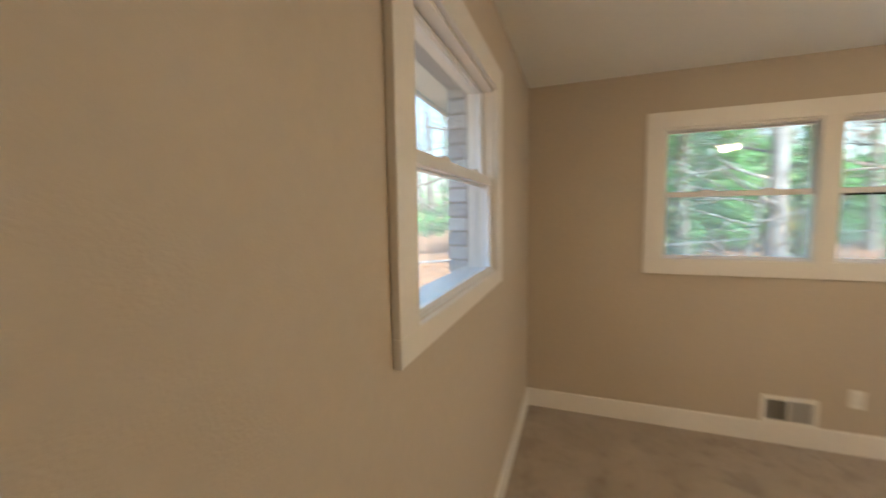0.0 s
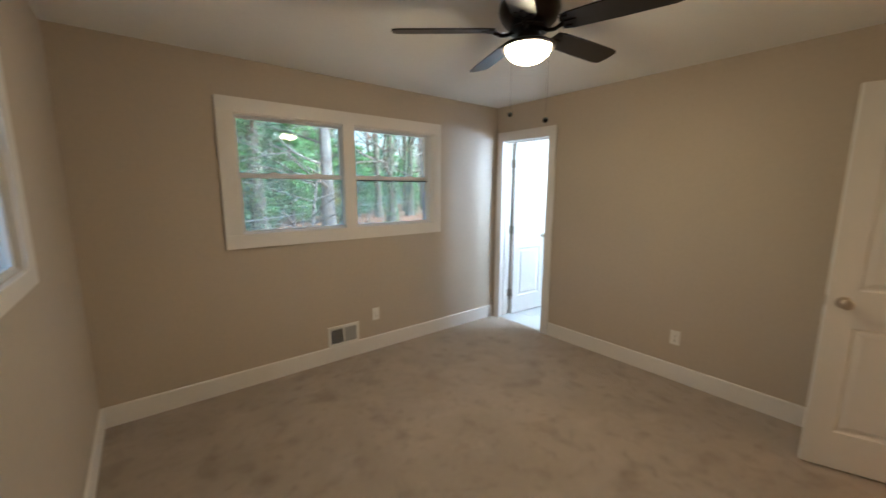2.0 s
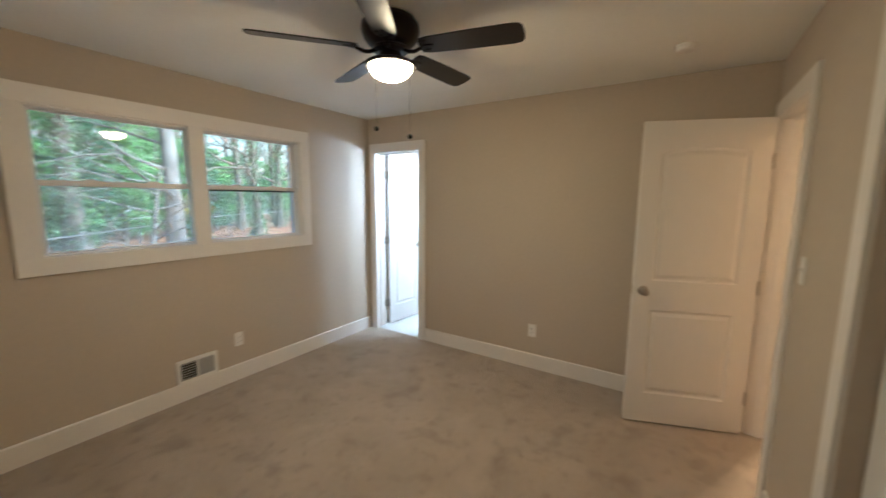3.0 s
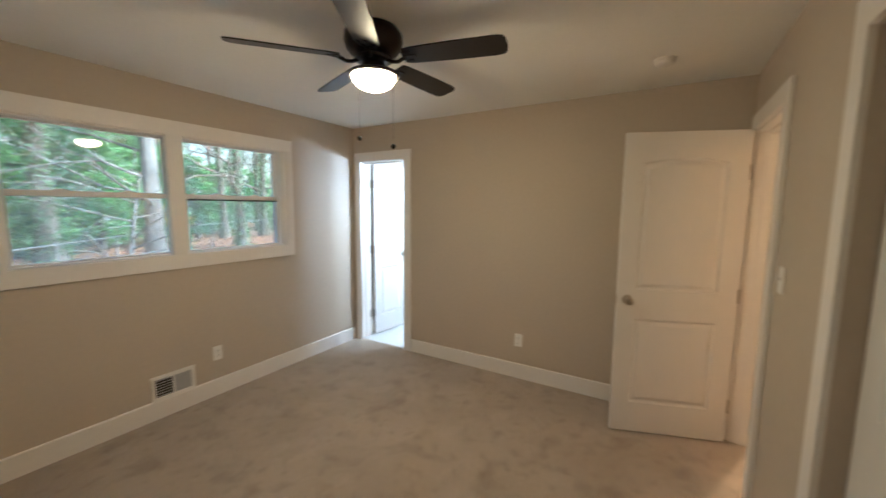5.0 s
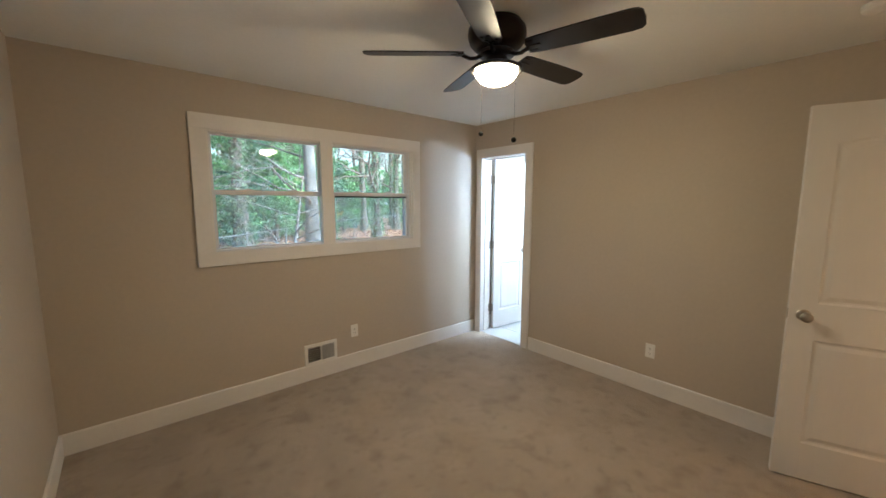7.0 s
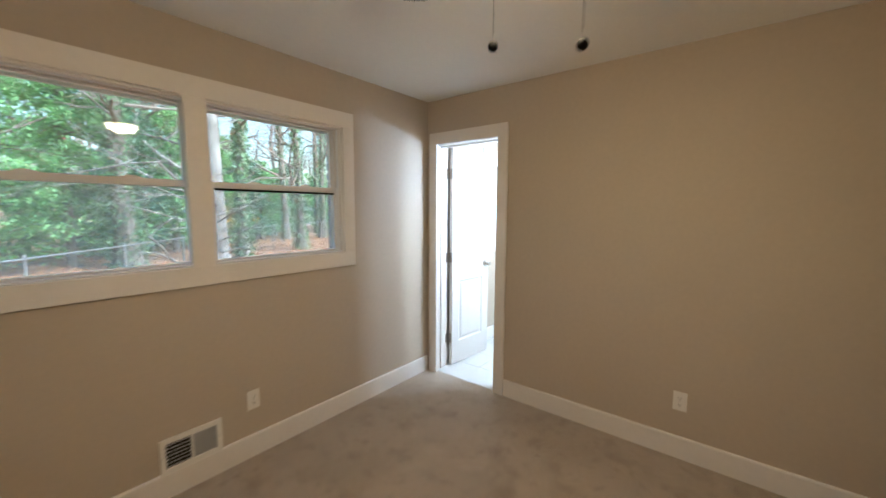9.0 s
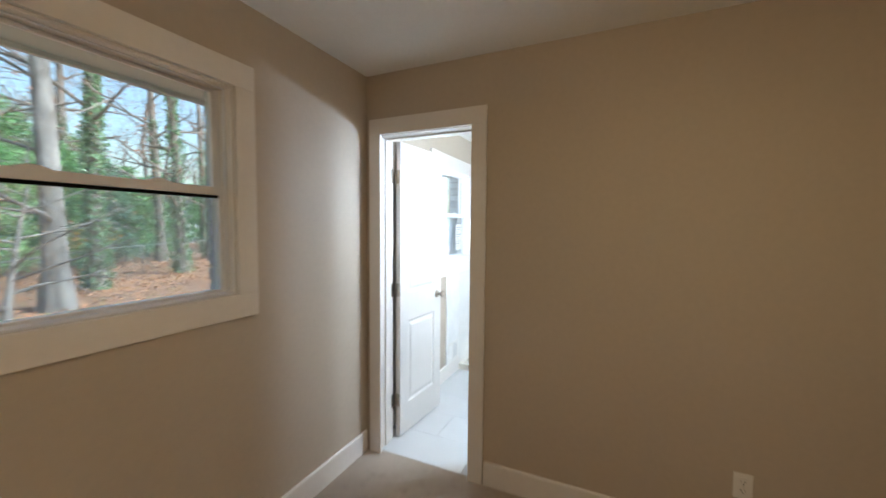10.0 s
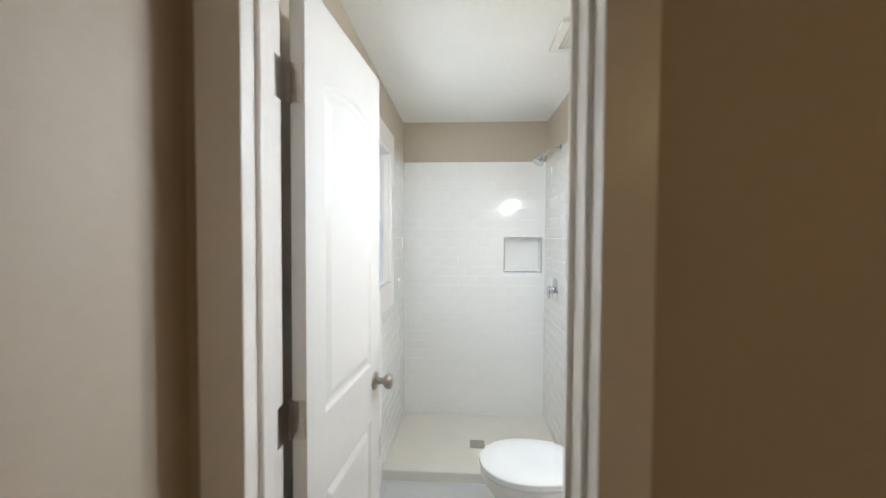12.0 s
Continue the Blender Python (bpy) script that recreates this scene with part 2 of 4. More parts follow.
def lathe(profile, segments=32, m=None, bm=None):
    """Turn (radius, height) pairs round z."""
    bm = bm or bmesh.new()
    rings = []
    for r, z in profile:
        if r < 1e-5:
            rings.append([bm.verts.new((0, 0, z))])
        else:
            rings.append([bm.verts.new((r * math.cos(a), r * math.sin(a), z)) for a in (math.tau * i / segments for i in range(segments))])
    for a, b in zip(rings, rings[1:]):
        for i in range(segments):
            j = (i + 1) % segments
            f = [a[i % len(a)], a[j % len(a)], b[j % len(b)], b[i % len(b)]]
            f = list(dict.fromkeys(f))
            if len(f) > 2:
                bm.faces.new(f)
    bmesh.ops.recalc_face_normals(bm, faces=bm.faces[:])
    if m is not None:
        bm.transform(m)
    return bm


def tube(bm, points, radii, sides=8):
    """A tapered tube along points."""
    rings = []
    for i, p in enumerate(points):
        p = Vector(p)
        d = (Vector(points[min(i + 1, len(points) - 1)]) - Vector(points[max(i - 1, 0)])).normalized()
        u = d.cross(Vector((0.31, 0.17, 0.93) if abs(d.z) < 0.9 else (1, 0.1, 0))).normalized()
        v = d.cross(u)
        rings.append([bm.verts.new(p + radii[i] * (u * math.cos(a) + v * math.sin(a))) for a in (math.tau * k / sides for k in range(sides))])
    for a, b in zip(rings, rings[1:]):
        for k in range(sides):
            bm.faces.new((a[k], a[(k + 1) % sides], b[(k + 1) % sides], b[k]))
    bm.faces.new(rings[0][::-1])
    bm.faces.new(rings[-1])
    return bm


def mesh_of(bm, name, mat, smooth=False):
    me = bpy.data.meshes.new(name)
    bmesh.ops.recalc_face_normals(bm, faces=bm.faces[:])
    bm.to_mesh(me)
    bm.free()
    me.materials.append(mat)
    if smooth:
        me.shade_smooth()
        me.set_sharp_from_angle(angle=radians(40))
    return me


def part(name, bm, mat, parent=None, label="", smooth=False):
    ob = new(name, mesh_of(bm, name, mat, smooth))
    if parent is not None:
        ob.parent = parent
    return tagged(ob, label)


def thing(name, label, category, m=None, group="", kind=""):
    ob = new(name)
    ob.empty_display_size = 0.1
    if m is not None:
        ob.matrix_world = m
    return tagged(ob, label, category, group, kind)


def structure(name, bm, mat, label, category, smooth=False):
    return tagged(part(name, bm, mat, smooth=smooth), label, category, kind="structure")


def wall_panels(bm, a0, a1, z0, z1, d0, d1, holes, m=None):
    """A wall along local x from a0 to a1, d0 to d1 deep along local y, with rectangular holes (x0, x1, z0, z1)."""
    xs = sorted({a0, a1, *(h[0] for h in holes), *(h[1] for h in holes)})
    for x0, x1 in zip(xs, xs[1:]):
        cuts = sorted((h[2], h[3]) for h in holes if h[0] <= x0 + 1e-6 and h[1] >= x1 - 1e-6)
        z = z0
        for lo, hi in cuts:
            if lo > z + 1e-6:
                box(bm, x0, x1, d0, d1, z, lo, m)
            z = hi
        if z < z1 - 1e-6:
            box(bm, x0, x1, d0, d1, z, z1, m)
    bmesh.ops.remove_doubles(bm, verts=bm.verts[:], dist=1e-5)
    return bm

# ---------- structure: floor, walls, ceilings ----------
TURN_W0 = pose(W0, 0, 0, 0, 0, 90)      # local x runs along world y, local y outwards
WIN1 = [(-2.675, -1.815), (-1.762, -0.918)]
WIN1_Z = (1.182, 2.045)
WIN0 = (-2.118, -1.225)
WIN0_Z = (1.25, 2.04)
WINB = (0.98, 1.80)
WINB_Z = (1.17, 2.01)
DOOR_B = (-0.738, -0.078)               # bathroom door opening along y
DOOR_E = (-0.85, -0.14)                 # entry door opening along x
CLOSET = (-3.24, -1.70)
HEAD = 2.045

structure("floor", one_box(W0 - 0.05, 0.02, W3 - 0.13, 0.05, -0.12, 0.0), CARPET, "taupe cut-pile carpet with footprints and vacuum marks", "carpet")
structure("bathroom_floor", one_box(0.021, BX + 0.05, BY - 0.05, 0.05, -0.12, -0.003), GROUT, "pale grout bed under the bathroom floor tiles", "floor")
structure("hall_floor", one_box(-2.0, 2.3, -5.2, W3 - 0.131, -0.12, 0.0), CARPET, "taupe carpet in the hallway outside", "carpet")
structure("ceiling", one_box(W0 - 0.1, 0.085, W3 - 0.06, 0.1, CEIL, CEIL + 0.08), CEILING, "matt off-white painted bedroom ceiling", "ceiling")
structure("ceiling_bathroom", one_box(0.086, BX + 0.1, BY - 0.1, 0.1, CEIL - 0.02, CEIL + 0.08), CEILING, "matt white painted bathroom ceiling", "ceiling")
structure("ceiling_hall", one_box(-2.1, 2.4, -5.3, W3 - 0.061, CEIL, CEIL + 0.08), CEILING, "white hallway ceiling", "ceiling")

b = wall_panels(bmesh.new(), W0, 0.0, 0.0, CEIL, 0.0, 0.12, [(*w, *WIN1_Z) for w in WIN1])
structure("wall_north", b, WALL, "greige painted wall with a pair of double-hung windows", "wall")
b = wall_panels(bmesh.new(), W3 - 0.12, 0.12, 0.0, CEIL, 0.0, 0.12, [(*WIN0, *WIN0_Z)], TURN_W0)
structure("wall_west", b, WALL, "greige painted wall with a single window", "wall")
TURN_W2 = pose(0, 0, 0, 0, 0, -90)       # local x = -world y, local y = world x
b = wall_panels(bmesh.new(), -0.12, -W3 + 0.12, 0.0, CEIL, 0.0, BATH, [(-DOOR_B[1], -DOOR_B[0], 0.0, HEAD)], TURN_W2)
structure("wall_east", b, WALL, "greige painted wall with the bathroom doorway", "wall")
TURN_W3 = pose(0, W3, 0, 0, 0, 180)     # local x = -world x, local y = outwards
b = wall_panels(bmesh.new(), 0.0, -W0, 0.0, CEIL, 0.0, 0.12, [(-DOOR_E[1], -DOOR_E[0], 0.0, HEAD), (-CLOSET[1], -CLOSET[0], 0.0, HEAD)], TURN_W3)
structure("wall_south", b, WALL, "greige painted wall with entry doorway and closet", "wall")

# bathroom walls
b = wall_panels(bmesh.new(), BATH, BX + 0.12, -0.01, CEIL - 0.02, 0.0, 0.12, [(*WINB, *WINB_Z)])
structure("wall_bathroom_north", b, WALL, "pale greige bathroom wall with a window", "wall")
NX0, NX1, NZ0, NZ1 = 0.822, 1.115, 1.192, 1.465
EAST_B = pose(BX, 0, 0, 0, 0, -90)
structure("wall_bathroom_east", wall_panels(bmesh.new(), 0.0, -BY + 0.12, -0.01, CEIL - 0.02, 0.0, 0.12, [(NX0, NX1, NZ0, NZ1)], EAST_B), WALL, "greige wall above the white shower tiles", "wall")
structure("wall_bathroom_south", one_box(BATH, BX, BY - 0.12, BY, -0.01, CEIL - 0.02), WALL, "greige bathroom wall behind the toilet", "wall")
structure("wall_shower_south", one_box(SHOWER_X, BX, BY, SHOWER_Y, -0.01, CEIL - 0.02), WALL, "greige furred shower wall behind the tiles", "wall")

# hallway and closet shells
b = bmesh.new()
box(b, 2.2, 2.3, -5.2, W3 - 0.12, 0, CEIL)
box(b, BATH, 2.3, W3 - 0.12, W3, 0, CEIL)
box(b, -2.0, -1.9, -5.2, W3 - 0.75, 0, CEIL)
box(b, -1.9, 2.2, -5.2, -5.1, 0, CEIL)
structure("wall_hall", b, WALL, "greige hallway walls outside the bedroom", "wall")
b = bmesh.new()
box(b, W0 - 0.1, -1.35, W3 - 0.75, W3 - 0.65, 0, CEIL)
box(b, -1.45, -1.35, W3 - 0.65, W3 - 0.12, 0, CEIL)
structure("wall_closet", b, WALL, "greige back and side of the closet", "wall")


def baseboard(x0, x1, m, name="baseboard"):
    """A flat board along local x against a face at local y = 0, room side negative y."""
    bm = bmesh.new()
    prof = [(0, 0), (-0.014, 0), (-0.014, 0.128), (-0.010, 0.135), (0, 0.136)]
    a = [bm.verts.new((x0, y, z)) for y, z in prof]
    c = [bm.verts.new((x1, y, z)) for y, z in prof]
    for i in range(len(prof)):
        j = (i + 1) % len(prof)
        bm.faces.new((a[i], a[j], c[j], c[i]))
    bm.faces.new(a[::-1])
    bm.faces.new(c)
    bm.transform(m)
    structure(name, bm, TRIM, "flat white painted baseboard along the carpet", "baseboard")


NORTH = Matrix.Identity(4)
WEST = pose(W0, 0, 0, 0, 0, 90)
EAST = pose(0, 0, 0, 0, 0, -90)
SOUTH = pose(0, W3, 0, 0, 0, 180)
baseboard(W0 + 0.014, -0.022, NORTH)
baseboard(W3, 0.0, WEST)
baseboard(0.809, -W3, EAST)
baseboard(0.944, 1.606, SOUTH)
baseboard(0.014, 0.046, SOUTH)
baseboard(BATH, SHOWER_X, NORTH, "baseboard_bathroom")
baseboard(-SHOWER_X, -BATH, pose(0, BY, 0, 0, 0, 180), "baseboard_bathroom")


# ---------- windows ----------
def sash(parent, x0, x1, z0, z1, y, bottom, locks):
    """One sash: two stiles, two rails, a pane, and for the lower one its locks."""
    s = 0.024
    top = new("sash")
    top.parent = parent
    tagged(top, "white vinyl lower sash" if bottom else "white vinyl upper sash")
    lo = 0.011 if bottom else 0.034
    hi = 0.034 if bottom else 0.013
    for a, c in ((x0, x0 + s), (x1 - s, x1)):
        part("stile", one_box(a, c, y, y + 0.03, z0, z1, bevel=0.003), VINYL, top)
    part("rail", one_box(x0 + s, x1 - s, y, y + 0.03, z0, z0 + lo, bevel=0.003), VINYL, top)
    part("rail", one_box(x0 + s, x1 - s, y, y + 0.03, z1 - hi, z1, bevel=0.003), VINYL, top)
    pane = part("pane", one_box(x0 + s, x1 - s, y + 0.013, y + 0.017, z0 + lo, z1 - hi), GLASS, top, "clear glass pane")
    pane.visible_shadow = False
    if locks:
        for f in (0.3, 0.7):
            cx = x0 + (x1 - x0) * f
            bm = bmesh.new()
            outline = [(-0.045, 0), (-0.03, 0.006), (-0.012, 0.012), (0.012, 0.012), (0.03, 0.006), (0.045, 0)]
            f0 = [bm.verts.new((cx + u, y - 0.001, z1 + v - 0.0005)) for u, v in outline]
            f1 = [bm.verts.new((cx + u, y + 0.022, z1 + v - 0.0005)) for u, v in outline]
            n = len(outline)
            for i in range(n):
                bm.faces.new((f0[i], f0[(i + 1) % n], f1[(i + 1) % n], f1[i]))
            bm.faces.new(f0[::-1])
            bm.faces.new(f1)
            part("sash_lock", bm, VINYL, top)


def window(name, m, openings, z0, z1, casing, depth=0.115, label="", push=0.0, screens=True):
    """Flat casing round one or two double-hung units set in a wall; local y runs outwards."""
    w = thing(name, label, "window", m, kind="structure")
    left, right = openings[0][0], openings[-1][1]
    cl, cr, ct, cb = casing
    th = -0.021
    part("casing_head", one_box(left - cl, right + cr, th, -0.001, z1, z1 + ct, bevel=0.0025), TRIM, w)
    part("casing_apron", one_box(left - cl, right + cr, th, -0.001, z0 - cb, z0, bevel=0.0025), TRIM, w)
    part("casing_side", one_box(left - cl, left, th, -0.001, z0, z1, bevel=0.0025), TRIM, w)
    part("casing_side", one_box(right, right + cr, th, -0.001, z0, z1, bevel=0.0025), TRIM, w)
    if len(openings) == 2:
        part("mullion", one_box(openings[0][1] - 0.05, openings[1][0] + 0.002, th, -0.001, z0, z1, bevel=0.0025), TRIM, w)
    for k, (x0, x1) in enumerate(openings):
        unit = new("window_frame")
        unit.parent = w
        tagged(unit, "white vinyl double-hung window unit")
        e = 0.010
        part("jamb", one_box(x0, x0 + e, -0.001, depth, z0, z1), TRIM, unit)
        part("jamb", one_box(x1 - e, x1, -0.001, depth, z0, z1), TRIM, unit)
        part("head", one_box(x0 + e, x1 - e, -0.001, depth, z1 - e, z1), TRIM, unit)
        part("window_sill", one_box(x0 + e, x1 - e, -0.001, depth + 0.03, z0, z0 + e, bevel=0.003), VINYL, unit)
        # vinyl tracks
        for a, c in ((x0 + e, x0 + e + 0.009), (x1 - e - 0.009, x1 - e)):
            if not push:
                part("track", one_box(a, c, 0.03, 0.042, z0 + e, z1 - e, bevel=0.002), VINYL, unit)
            part("track", one_box(a, c, 0.074 - push, 0.079 - push, z0 + e, z1 - e), VINYL, unit)
            part("track", one_box(a, c, 0.111 - push, 0.115 - push, z0 + e, z1 - e), VINYL, unit)
        if not push:
            part("head_stop", one_box(x0 + e + 0.009, x1 - e - 0.009, 0.03, 0.042, z1 - e - 0.005, z1 - e, bevel=0.002), VINYL, unit)
        mid = z0 + (z1 - z0) * 0.497
        sash(w, x0 + e + 0.004, x1 - e - 0.004, z0 + e, mid + 0.019, 0.043 - push, True, True)
        # thin black strip below the meeting rail of the second unit
        if k == 1:
            part("weatherstrip", one_box(x0 + e + 0.03, x1 - e - 0.03, 0.0445, 0.056, mid - 0.027, mid - 0.0152), BLACK, unit, "black strip under the meeting rail")
        sash(w, x0 + e + 0.004, x1 - e - 0.004, mid - 0.017, z1 - e, 0.080 - push, False, False)
        if not screens:
            continue
        mesh = part("insect_screen", one_box(x0 + e + 0.012, x1 - e - 0.012, 0.1165, 0.1175, z0 + e + 0.008, mid + 0.006), SCREEN, unit, "grey insect screen over the lower half, with haze put into it")
        mesh.visible_shadow = False
    return w


window("window_1", NORTH, WIN1, *WIN1_Z, (0.105, 0.09, 0.102, 0.102), label="pair of white double-hung windows in flat white casing")
window("window_2", TURN_W0, [WIN0], *WIN0_Z, (0.10, 0.10, 0.10, 0.065), label="single white double-hung window in flat white casing", push=0.036, screens=False)
wb = window("window_3", NORTH, [WINB], *WINB_Z, (0.09, 0.09, 0.13, 0.16), label="white bathroom double-hung window with a paper label")
label_paper = part("paper_sticker", one_box(1.60, 1.745, 0.0535, 0.0545, 1.235, 1.50), PAPER, wb, "white printed paper energy label")
for i in range(9):
    part("printed_line", one_box(1.615, 1.73 - 0.03 * (i % 3), 0.0525, 0.0532, 1.465 - i * 0.024, 1.473 - i * 0.024), PRINT, label_paper)


# ---------- doors ----------
def door_leaf_mesh(width, height, thick, stile):
    """A moulded two-panel slab, x 0..width, y 0..thick, z 0..height; the upper panel has a cambered top."""
    bm = bmesh.new()

    def loop_of(x0, x1, z0, z1, camber, inset, y):
        pts = [(x0 + inset, z0 + inset), (x1 - inset, z0 + inset)]
        n = 8 if camber else 1
        for i in range(n + 1):
            u = i / n
            x = (x1 - inset) + (x0 - x1 + 2 * inset) * u
            pts.append((x, z1 - inset - camber * (2 * u - 1) ** 2 if camber else z1 - inset))
        return [bm.verts.new((x, y, z)) for x, z in pts]

    def edges_of(loop):
        return [bm.edges.get((a, c)) or bm.edges.new((a, c)) for a, c in zip(loop, loop[1:] + loop[:1])]

    outers = []
    for y, inward in ((0.0, 1), (thick, -1)):
        outer = [bm.verts.new(p) for p in ((0, y, 0), (width, y, 0), (width, y, height), (0, y, height))]
        outers.append(outer)
        edges = edges_of(outer)
        for z0, z1, camber in ((0.21, 0.80, 0.0), (1.00, height - 0.165, 0.028)):
            rings = [loop_of(stile, width - stile, z0, z1, camber, i, y + inward * d) for i, d in ((0, 0), (0.010, 0.007), (0.020, 0.008), (0.042, 0.0015))]
            edges += edges_of(rings[0])
            for a, c in zip(rings, rings[1:]):
                for i in range(len(a)):
                    j = (i + 1) % len(a)
                    bm.faces.new((a[i], a[j], c[j], c[i]))
            bm.faces.new(rings[-1])
        bmesh.ops.triangle_fill(bm, edges=edges, use_beauty=True, use_dissolve=False)
    a, c = outers
    for i in range(4):
        j = (i + 1) % 4
        bm.faces.new((a[i], a[j], c[j], c[i]))
    return bm


def knob_set(parent, x, z, y_front, y_back):
    """A round knob with rosette on both faces of a leaf, whose faces lie at y_front < y_back."""
    prof = [(0.0, 0.0), (0.031, 0.0), (0.032, 0.004), (0.027, 0.009), (0.013, 0.012), (0.0115, 0.03), (0.014, 0.036),
            (0.024, 0.043), (0.0275, 0.052), (0.0265, 0.061), (0.02, 0.068), (0.008, 0.071), (0.0, 0.071)]
    for y, rx in ((y_front, 90), (y_back, -90)):
        part("door_knob", lathe(prof, 28, pose(x, y, z, rx)), NICKEL, parent, "satin nickel round knob", smooth=True)


def hinge(parent, z, m):
    """Two plates with screws and a knuckle, in the leaf's own axes at its hinge edge."""
    h = new("hinge")
    h.parent = parent
    tagged(h, "satin nickel butt hinge")
    part("plate", one_box(-0.0025, -0.0005, 0.002, 0.031, z - 0.045, z + 0.045, bevel=0.0008, m=m), NICKEL, h)
    part("knuckle", lathe([(0, z - 0.046), (0.0055, z - 0.045), (0.0055, z - 0.016), (0.0045, z - 0.015), (0.0055, z - 0.014), (0.0055, z + 0.014), (0.0045, z + 0.015), (0.0055, z + 0.016), (0.0055, z + 0.045), (0, z + 0.047)], 14, m @ pose(-0.003, 0.037, 0)), NICKEL, h, smooth=True)
    for k, dy in ((-0.03, 0.022), (0.0, 0.012), (0.03, 0.022)):
        part("screw", lathe([(0, 0.0), (0.0035, 0.0), (0.003, 0.0008), (0, 0.0008)], 10, m @ pose(-0.0026, dy, z + k, 0, -90)), GREY, h)
    return h


def door(name, m, width, stile, label, hinge_z):
    d = thing(name, label, "door", m, kind="structure")
    leaf = part("door_leaf", door_leaf_mesh(width, 2.025, 0.035, stile), DOOR, d)
    leaf.location.z = 0.012
    knob_set(d, width - 0.062, 0.945, 0.0, 0.035)
    part("latch_plate", one_box(width, width + 0.0015, 0.006, 0.029, 0.915, 0.972), NICKEL, d)
    for z in hinge_z:
        hinge(d, z, Matrix.Identity(4))
    return d


# bathroom door: pivots on its bathroom-side corner, swung into the bathroom
BATH_PIN = (0.190, -0.075)
swing = math.degrees(math.atan2(-0.040, 0.5))
door("door_1", pose(*BATH_PIN, 0, 0, 0, swing) @ pose(0.004, -0.060, 0), 0.555, 0.098, "white two-panel bathroom door standing open", (0.268, 1.04, 1.807))
# entry door: swung about seventy degrees into the room
entry_angle = math.degrees(math.atan2(0.70, -0.245))
door("door_2", pose(-0.172, -3.493, 0, 0, 0, entry_angle) @ pose(0.0, 0.0, 0), 0.715, 0.112, "white two-panel entry door open into the room", (0.26, 1.0, 1.78))


def door_frame(name, m, x0, x1, depth, label, casings=(True, True), stop_at=None, left=0.085, right=0.085, e=0.02, lap=(0.006, 0.006), back_lap=0.006, jamb_paint=TRIM):
    """Jambs, head, stops and flat casing for an opening along local x in a wall 0..depth deep along local y."""
    d = thing(name, label, "door frame", m, kind="structure")
    t = 0.020
    part("jamb", one_box(x0 - 0.001, x0 + e, -0.001, depth + 0.001, 0, HEAD), jamb_paint, d)
    part("jamb", one_box(x1 - e, x1 + 0.001, -0.001, depth + 0.001, 0, HEAD), jamb_paint, d)
    part("head_jamb", one_box(x0 + e, x1 - e, -0.001, depth + 0.001, HEAD - e, HEAD + 0.001), jamb_paint, d)
    if stop_at is not None:
        s0, s1 = stop_at
        part("stop", one_box(x0 + e, x0 + e + 0.011, s0, s1, 0, HEAD - e, bevel=0.003), TRIM, d)
        part("stop", one_box(x1 - e - 0.011, x1 - e, s0, s1, 0, HEAD - e, bevel=0.003), TRIM, d)
        part("head_stop", one_box(x0 + e + 0.011, x1 - e - 0.011, s0, s1, HEAD - e - 0.011, HEAD - e, bevel=0.003), TRIM, d)
    for on, ya, yb, over in ((casings[0], -t, -0.001, lap[0]), (casings[1], depth + 0.001, depth + t, back_lap)):
        if on:
            part("casing_side", one_box(x0 - left, x0 + over, ya, yb, 0, HEAD - 0.006, bevel=0.002), TRIM, d)
            part("casing_side", one_box(x1 - lap[1], x1 + right, ya, yb, 0, HEAD - 0.006, bevel=0.002), TRIM, d)
            part("casing_head", one_box(x0 - left, x1 + right, ya, yb, HEAD - 0.006, HEAD + 0.09, bevel=0.002), TRIM, d)
    return d


# local x = -world y
door_frame("door_frame_1", TURN_W2, -DOOR_B[1], -DOOR_B[0], BATH, "white jambs and flat casing of the bathroom doorway", (True, True), (0.07, 0.108), left=0.046, right=0.065, e=0.010, lap=(0.036, 0.022), back_lap=-0.004)
door_frame("door_frame_2", TURN_W3, -DOOR_E[1], -DOOR_E[0], 0.12, "white jambs and flat casing of the entry doorway", (True, True), (0.05, 0.088))
door_frame("door_frame_3", TURN_W3, -CLOSET[1], -CLOSET[0], 0.12, "white casing round painted jambs of the closet opening", (True, False), jamb_paint=WALL, left=0.09, e=0.012)
# hinge leaves let into the fixed jamb of the bathroom doorway
for z in (0.268, 1.04, 1.807):
    tagged(part("hinge_plate", one_box(0.146, 0.178, -0.0905, -0.0882, z - 0.045, z + 0.045, bevel=0.0008), NICKEL), "satin nickel hinge leaf let into the jamb", "hinge", kind="structure")

# closet doors: two moulded leaves behind the opening
for k, x in enumerate((-1.716, -2.45)):
    c = thing("closet_door", "white moulded two-panel sliding closet door", "door", pose(x, W3 - 0.055 - 0.037 * k, 0, 0, 0, 180), group="closet doors")
    leaf = part("door_leaf", door_leaf_mesh(0.77, 2.0, 0.033, 0.112), DOOR, c)
    leaf.location.z = 0.015
    part("finger_pull", lathe([(0, 0.0005), (0.012, 0.0005), (0.022, 0.0), (0.026, -0.0005), (0.027, -0.002), (0.0, -0.002)], 24, pose(0.70, -0.0005, 0.95, 90)), NICKEL, c)

